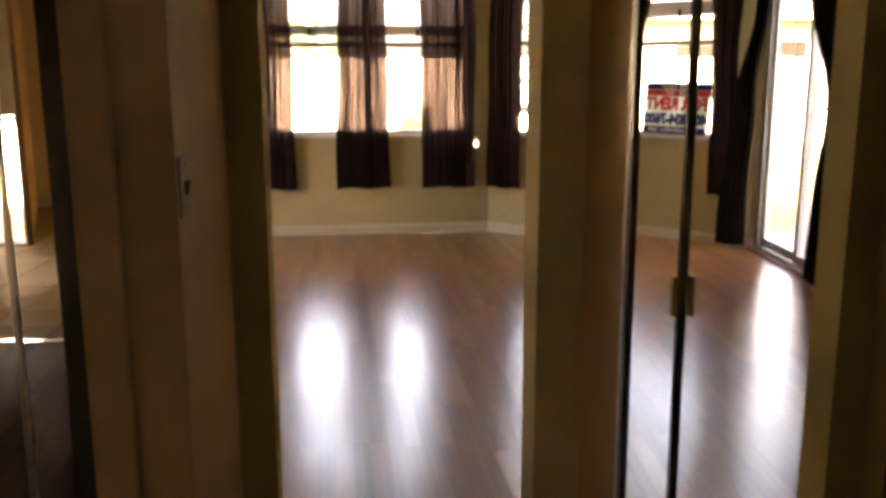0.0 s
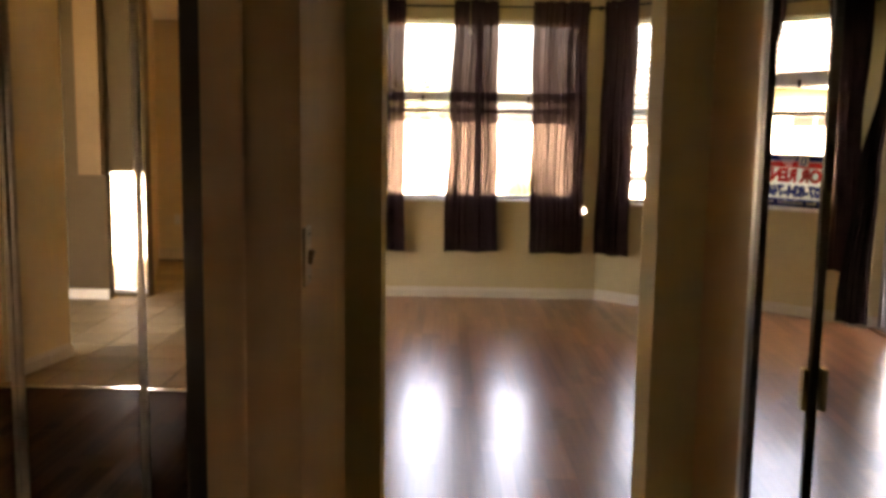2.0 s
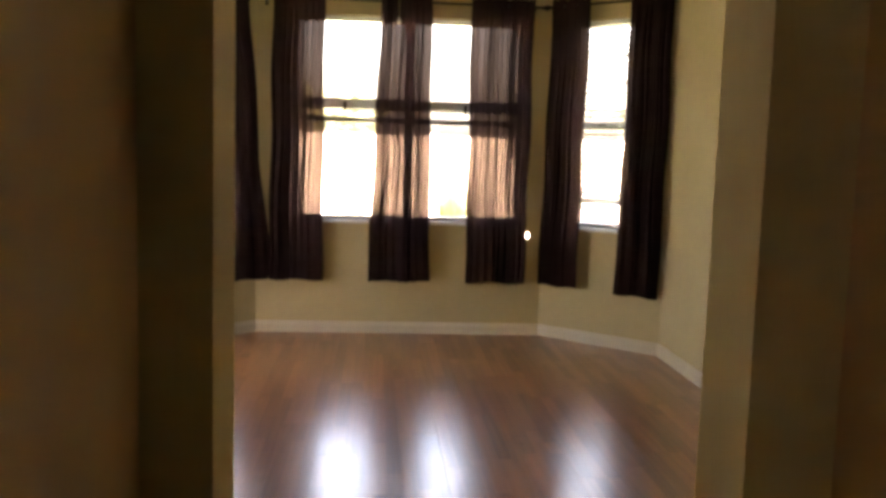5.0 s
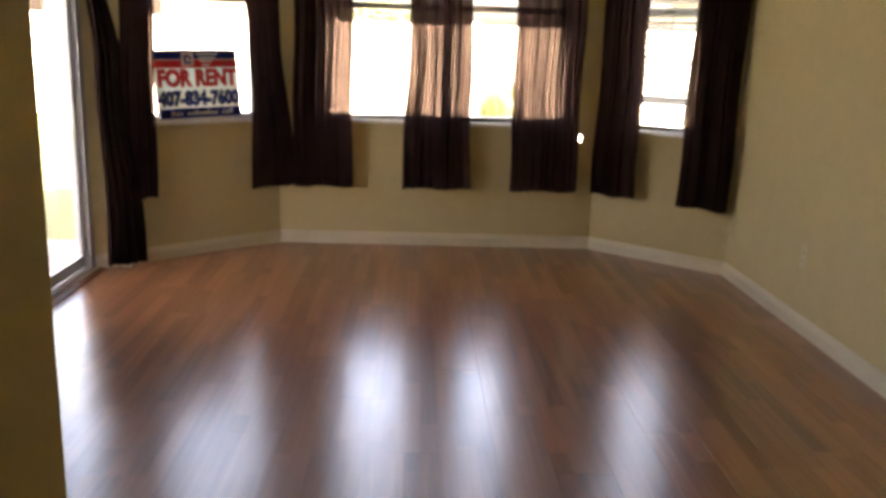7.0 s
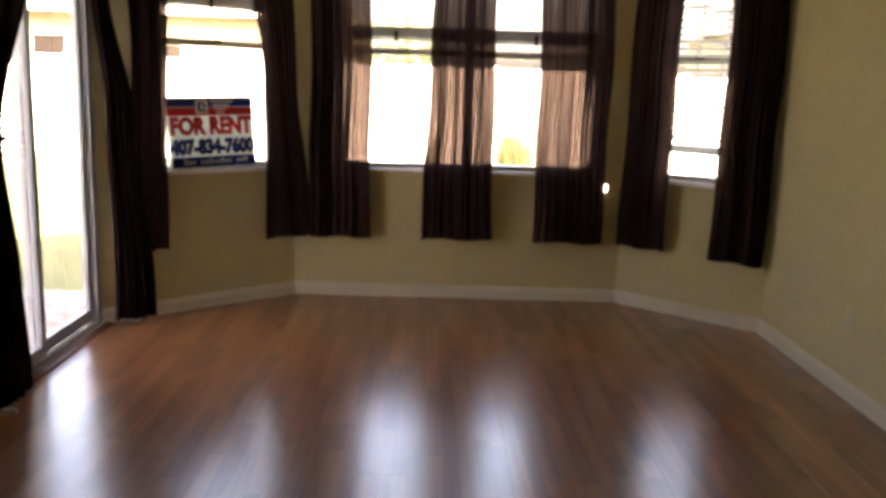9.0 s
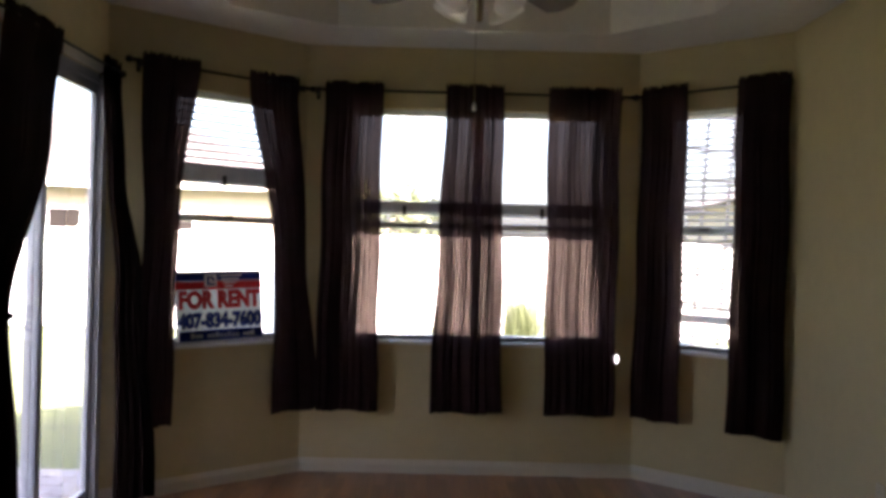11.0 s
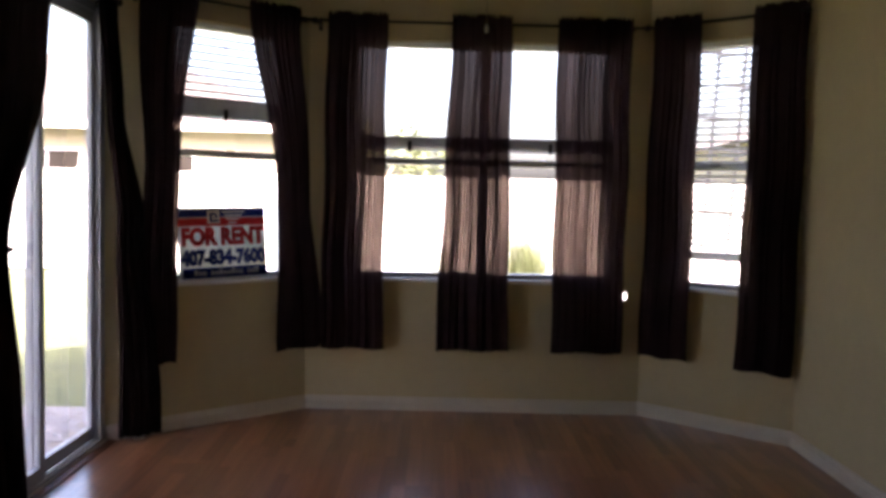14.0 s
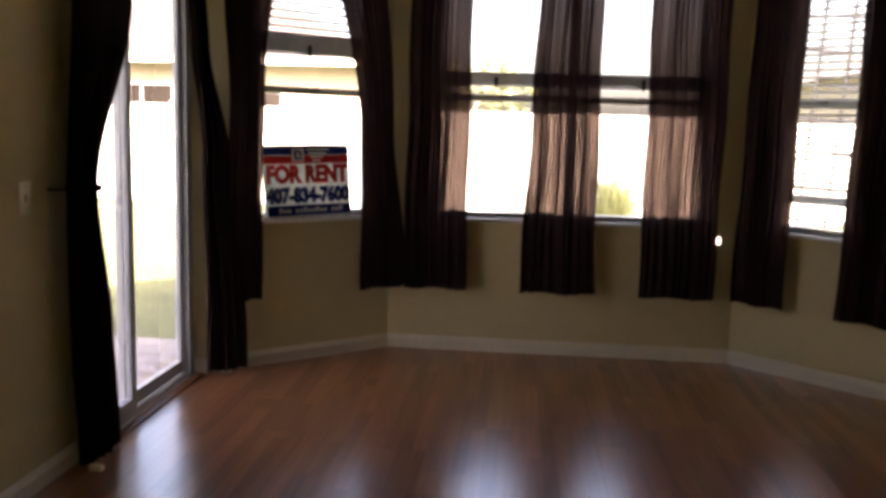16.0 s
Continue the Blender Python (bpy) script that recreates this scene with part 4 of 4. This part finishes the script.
bm = bmesh.new()
bmesh.ops.create_grid(bm, x_segments=40, y_segments=40, size=400)
bmesh.ops.translate(bm, verts=bm.verts[:], vec=(0, 0, -0.10))
tagged(part("ground", bm, M_GRASS), "sunlit lawn reaching to the distance", "lawn", kind="structure")
tagged(part("patio_bed", box(-4.3, XL - TB, 4.9, 8.0, -0.099, -0.035), M_SAND), "sandy bed under the patio pavers", "patio", kind="structure")


def fence(name, x0, x1, y, z0, z1, label):
    f = empty(name)
    n = int((x1 - x0) / 2.4)
    for k in range(n + 1):
        x = x0 + (x1 - x0) * k / n
        part("post", box(x - 0.06, x + 0.06, y - 0.06, y + 0.06, z0, z1 + 0.06, bevel=0.01), M_FENCE, f)
        if k < n:
            xb = x0 + (x1 - x0) * (k + 1) / n
            part("rail", box(x + .06, xb - .06, y - 0.025, y + 0.025, z1 - 0.12, z1, bevel=0.008), M_FENCE, f)
            part("rail", box(x + .06, xb - .06, y - 0.025, y + 0.025, z0 + 0.05, z0 + 0.18, bevel=0.008), M_FENCE, f)
            w = (xb - x - 0.12) / 12
            for i in range(12):
                part("board", box(x + .06 + w * i + 0.003, x + .06 + w * (i + 1) - 0.003, y - 0.012, y + 0.012, z0 + 0.18, z1 - 0.12), M_FENCE, f)
    return tagged(f, label, "fence")


fence("garden_fence", -24.0, 16.0, 18.0, -0.10, 1.72, "pale vinyl privacy fence behind the lawn")


# pale ground added so that the stand-in window shows bright
tagged(part("pavement", box(-14, 4, -45, TY - 0.14, -0.098, -0.04), M_CONC), "pale concrete added to brighten the sun-patch window", "pavement", kind="structure")


def house(name, x0, x1, y0, y1, eave, ridge, windows, label):
    h = empty(name)
    part("wall", box(x0, x1, y0, y1, -0.1, eave), M_STUCCO, h)
    bm = bmesh.new()
    o = 0.5
    a = [bm.verts.new(v) for v in ((x0 - o, y0 - o, eave), (x1 + o, y0 - o, eave), (x1 + o, y1 + o, eave), (x0 - o, y1 + o, eave))]
    hy = (y0 + y1) / 2; k = (y1 - y0) / 2
    r = [bm.verts.new((x0 + k, hy, ridge)), bm.verts.new((x1 - k, hy, ridge))]
    bm.faces.new(a[::-1]); bm.faces.new((a[0], a[1], r[1], r[0])); bm.faces.new((a[2], a[3], r[0], r[1])); bm.faces.new((a[1], a[2], r[1])); bm.faces.new((a[3], a[0], r[0]))
    part("roof", bm, M_ROOF, h)
    part("fascia", box(x0 - o - .02, x1 + o + .02, y0 - o - .05, y0 - o, eave - 0.12, eave + 0.06), M_TRIM, h)
    for wx, ww, z0, z1 in windows:
        w = part("window", box(wx, wx + ww, y0 - 0.05, y0 + 0.02, z0, z1), M_ALU, h)
        part("pane", box(wx + 0.06, wx + ww / 2 - 0.02, y0 - 0.07, y0 - 0.045, z0 + 0.06, z1 - 0.06), M_DARKMET, w)
        part("pane", box(wx + ww / 2 + 0.02, wx + ww - 0.06, y0 - 0.07, y0 - 0.045, z0 + 0.06, z1 - 0.06), M_DARKMET, w)
    return tagged(h, label, "house")


house("neighbor_house", -20.0, -3.6, 24.0, 34.0, 2.95, 5.4, [(-17.5, 1.6, 1.0, 2.3), (-10.6, 1.7, 1.0, 2.35), (-7.4, 1.3, 1.0, 2.3)], "pale stucco house with a hipped roof behind the fence")
house("neighbor_house", 8.2, 22.0, 21.0, 31.0, 3.0, 5.2, [(9.4, 1.6, 1.0, 2.3), (13.0, 1.6, 1.0, 2.3)], "tan stucco house with a low roof beyond the garden")


def leaf_cloud(bm, center, rad, count, size, rnd, flat_=1.0):
    for _ in range(count):
        while True:
            p = Vector((rnd.uniform(-1, 1), rnd.uniform(-1, 1), rnd.uniform(-1, 1)))
            if 0.25 < p.length < 1:
                break
        p = Vector(center) + Vector((p.x * rad, p.y * rad, p.z * rad * flat_))
        s = size * rnd.uniform(0.6, 1.3)
        q = Euler((rnd.uniform(-1.2, 1.2), rnd.uniform(-1.2, 1.2), rnd.uniform(0, 6.28))).to_matrix()
        v = [bm.verts.new(p + q @ Vector(c)) for c in ((-s * .32, 0, 0), (0, -s * .5, s * .06), (s * .32, 0, 0), (0, s * .5, s * .06))]
        bm.faces.new(v)


def tree(name, x, y, h, crown, label, seed):
    rnd = random.Random(seed)
    t = empty(name)
    bm = cyl(0.16, 0.10, h * 0.6, 12, Matrix.Translation((x, y, -0.12)))
    tips = []
    for k in range(7):
        a = Vector((x, y, h * rnd.uniform(0.35, 0.58)))
        b = Vector((x + rnd.uniform(-1, 1) * crown * 0.75, y + rnd.uniform(-1, 1) * crown * 0.75, h * rnd.uniform(0.62, 0.95)))
        d = b - a
        cyl(0.06, 0.02, d.length, 8, Matrix.Translation(a) @ d.to_track_quat('Z', 'Y').to_matrix().to_4x4(), bm)
        tips.append(b)
    part("trunk", bm, M_BARK, t, smooth=True)
    bm = bmesh.new()
    for b in tips:
        leaf_cloud(bm, b, crown * rnd.uniform(0.35, 0.55), 260, 0.16, rnd, 0.75)
    part("crown", bm, M_LEAF, t)
    return tagged(t, label, "tree")


tree("garden_tree", -1.6, 24.0, 2.9, 1.7, "low leafy tree just above the fence", 5)
tree("garden_tree", -16.0, 20.5, 6.5, 2.4, "bright green tree beside the neighboring house", 6)


def shrub(name, x, y, h, rad, n, label, seed):
    """Arching blade-like leaves from one clump, over a loose leafy mound."""
    rnd = random.Random(seed)
    s = empty(name)
    bm = bmesh.new()
    for _ in range(n):
        a = rnd.uniform(0, 6.28); L = h * rnd.uniform(0.5, 1.1); out = rad * rnd.uniform(0.2, 1.0); w = rnd.uniform(0.006, 0.014)
        ox, oy = x + rnd.uniform(-.25, .25) * rad, y + rnd.uniform(-.25, .25) * rad
        prev = None
        for i in range(5):
            u = i / 4
            px_, pz = out * u ** 1.6, L * (u - 0.28 * u * u)
            ww = w * (1 - u * 0.9)
            c = Vector((ox + px_ * math.cos(a), oy + px_ * math.sin(a), -0.1 + pz)); sd_ = Vector((-math.sin(a), math.cos(a), 0)) * ww
            cur = (bm.verts.new(c - sd_), bm.verts.new(c + sd_))
            if prev:
                bm.faces.new((prev[0], prev[1], cur[1], cur[0]))
            prev = cur
    part("blades", bm, M_LEAF, s)
    bm = bmesh.new(); leaf_cloud(bm, (x, y, h * 0.26), rad * 0.8, 320, 0.05, rnd, 0.5)
    part("foliage", bm, M_LEAF, s)
    return tagged(s, label, "shrub")


shrub("garden_shrub", 0.92, 12.6, 1.65, 0.62, 700, "spiky green shrub on the lawn outside the window", 11)
shrub("garden_shrub", -0.20, 12.2, 1.3, 0.45, 260, "small spiky shrub on the lawn", 12)

# wire trellis outside the right window
tr = empty("garden_trellis", Matrix.Translation((2.05, 10.7, -0.1)) @ pose(0, 0, 0, 0, 3, -14))
for k in range(10):
    part("wire", box(-0.2 + 0.235 * k - 0.015, -0.2 + 0.235 * k + 0.015, -0.011, 0.011, 0, 3.1), M_WIRE, tr)
for k in range(10):
    part("wire", box(-0.2, 2.0, -0.006, 0.006, 0.2 + 0.30 * k, 0.2 + 0.30 * k + 0.028), M_WIRE, tr)
tagged(tr, "thin dark metal grid trellis outside the window", "trellis")

# ---- floors: underlay, laminate planks, tiles, pavers ----
room_pts = [(XL - .02, YH - 0.02), (XL - .02, CL[1]), (BL[0], YB + .02), (BR[0], YB + .02), (XR + .02, CR[1]), (XR + .02, YH - .02)]
hall_pts = [(VX - .05, VY), (VX - .05, 2.0), (HX0, 2.0), (HX0, YH - .02), (HX1 + .12, YH - .02), (HX1 + .12, VY)]
bm = poly_prism(room_pts, -0.09, -0.010); poly_prism(hall_pts, -0.09, -0.010, bm)
floor = tagged(part("floor", bm, M_SUB), "red-brown laminate plank floor with a satin sheen", "floor", kind="structure")
fh = tagged(part("floor_tiled", box(-4.1, 0.7, -6.5, VY, -0.09, -0.006), M_GROUT), "beige ceramic tile floor", "floor", kind="structure")


def plank_mesh(w, l, mt=M_LAM):
    me = bpy.data.meshes.new("plank")
    bm = bmesh.new()
    g = 0.0004
    v = [bm.verts.new((x, y, z)) for z, i in ((-0.008, 0), (-0.0003, 0), (0.0, 0.0003)) for x, y in ((g + i, g + i), (w - g - i, g + i), (w - g - i, l - g - i), (g + i, l - g - i))]
    for r in (0, 4):
        for k in range(4):
            bm.faces.new((v[r + k], v[r + (k + 1) % 4], v[r + 4 + (k + 1) % 4], v[r + 4 + k]))
    bm.faces.new(v[8:12])
    bm.to_mesh(me); bm.free()
    me.materials.append(mt)
    return me


PW, PL = 0.192, 1.26
rnd = random.Random(5)
short = {}
col = 0
x = VX - 0.05
while x < XR:
    xc = x + PW / 2
    # rows are cut at the walls and at the slanted sides of the bay
    lim = 8.0 + 0.87 * min(0, xc + 1.08) + 0.9 * min(0, 1.26 - xc)
    if HX0 - 0.12 < xc < HX1 + 0.1:
        runs = [(VY + 0.02, lim)]
    elif xc < HX0:
        runs = [(VY + 0.02, 1.95), (YH + 0.02, lim)] if xc > XL - 0.1 else [(VY + 0.02, 1.95)]
    else:
        runs = [(YH + 0.02, lim)]
    for r0, r1 in runs:
        y = VY + 0.01 - (PL * ((col * 0.37) % 1.0))
        while y < r1:
            ya, yb = max(y, r0), min(y + PL, r1)
            if yb - ya > 0.05:
                # the dressing space takes the laminate copy darkened for its shade
                mt = M_LAM_SHADED if xc < HX0 and yb < 2.0 else M_LAM
                key = (round(yb - ya, 2), mt.name)
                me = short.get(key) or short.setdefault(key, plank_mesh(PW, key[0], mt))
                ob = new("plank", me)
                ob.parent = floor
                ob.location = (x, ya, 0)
            y += PL
    x += PW
    col += 1

TS = 0.33
tm = bpy.data.meshes.new("tile")
bm = box(0.005, TS - 0.005, 0.005, TS - 0.005, -0.006, 0.0, bevel=0.002); bm.to_mesh(tm); bm.free(); tm.materials.append(M_TILE)
for i in range(14):
    for j in range(16):
        xx, yy = -4.0 + TS * i, VY - 0.03 - TS * (j + 1)
        if yy > -6.5 and xx < 0.2:
            ob = new("tile", tm); ob.parent = fh; ob.location = (xx, yy, 0)
pv = bpy.data.objects["patio_bed"]
pvm = bpy.data.meshes.new("paver")
bm = box(0.002, 0.198, 0.002, 0.098, -0.05, 0.0, bevel=0.004); bm.to_mesh(pvm); bm.free(); pvm.materials.append(M_PAVER)
for j in range(31):
    for i in range(10):
        ob = new("paver", pvm); ob.parent = pv
        ob.location = (-4.28 + 0.2 * i + (0.1 if j % 2 else 0) - 0.02, 4.92 + 0.1 * j - 0.0, -0.03 + 0.002 * math.sin(i * 5 + j * 3))
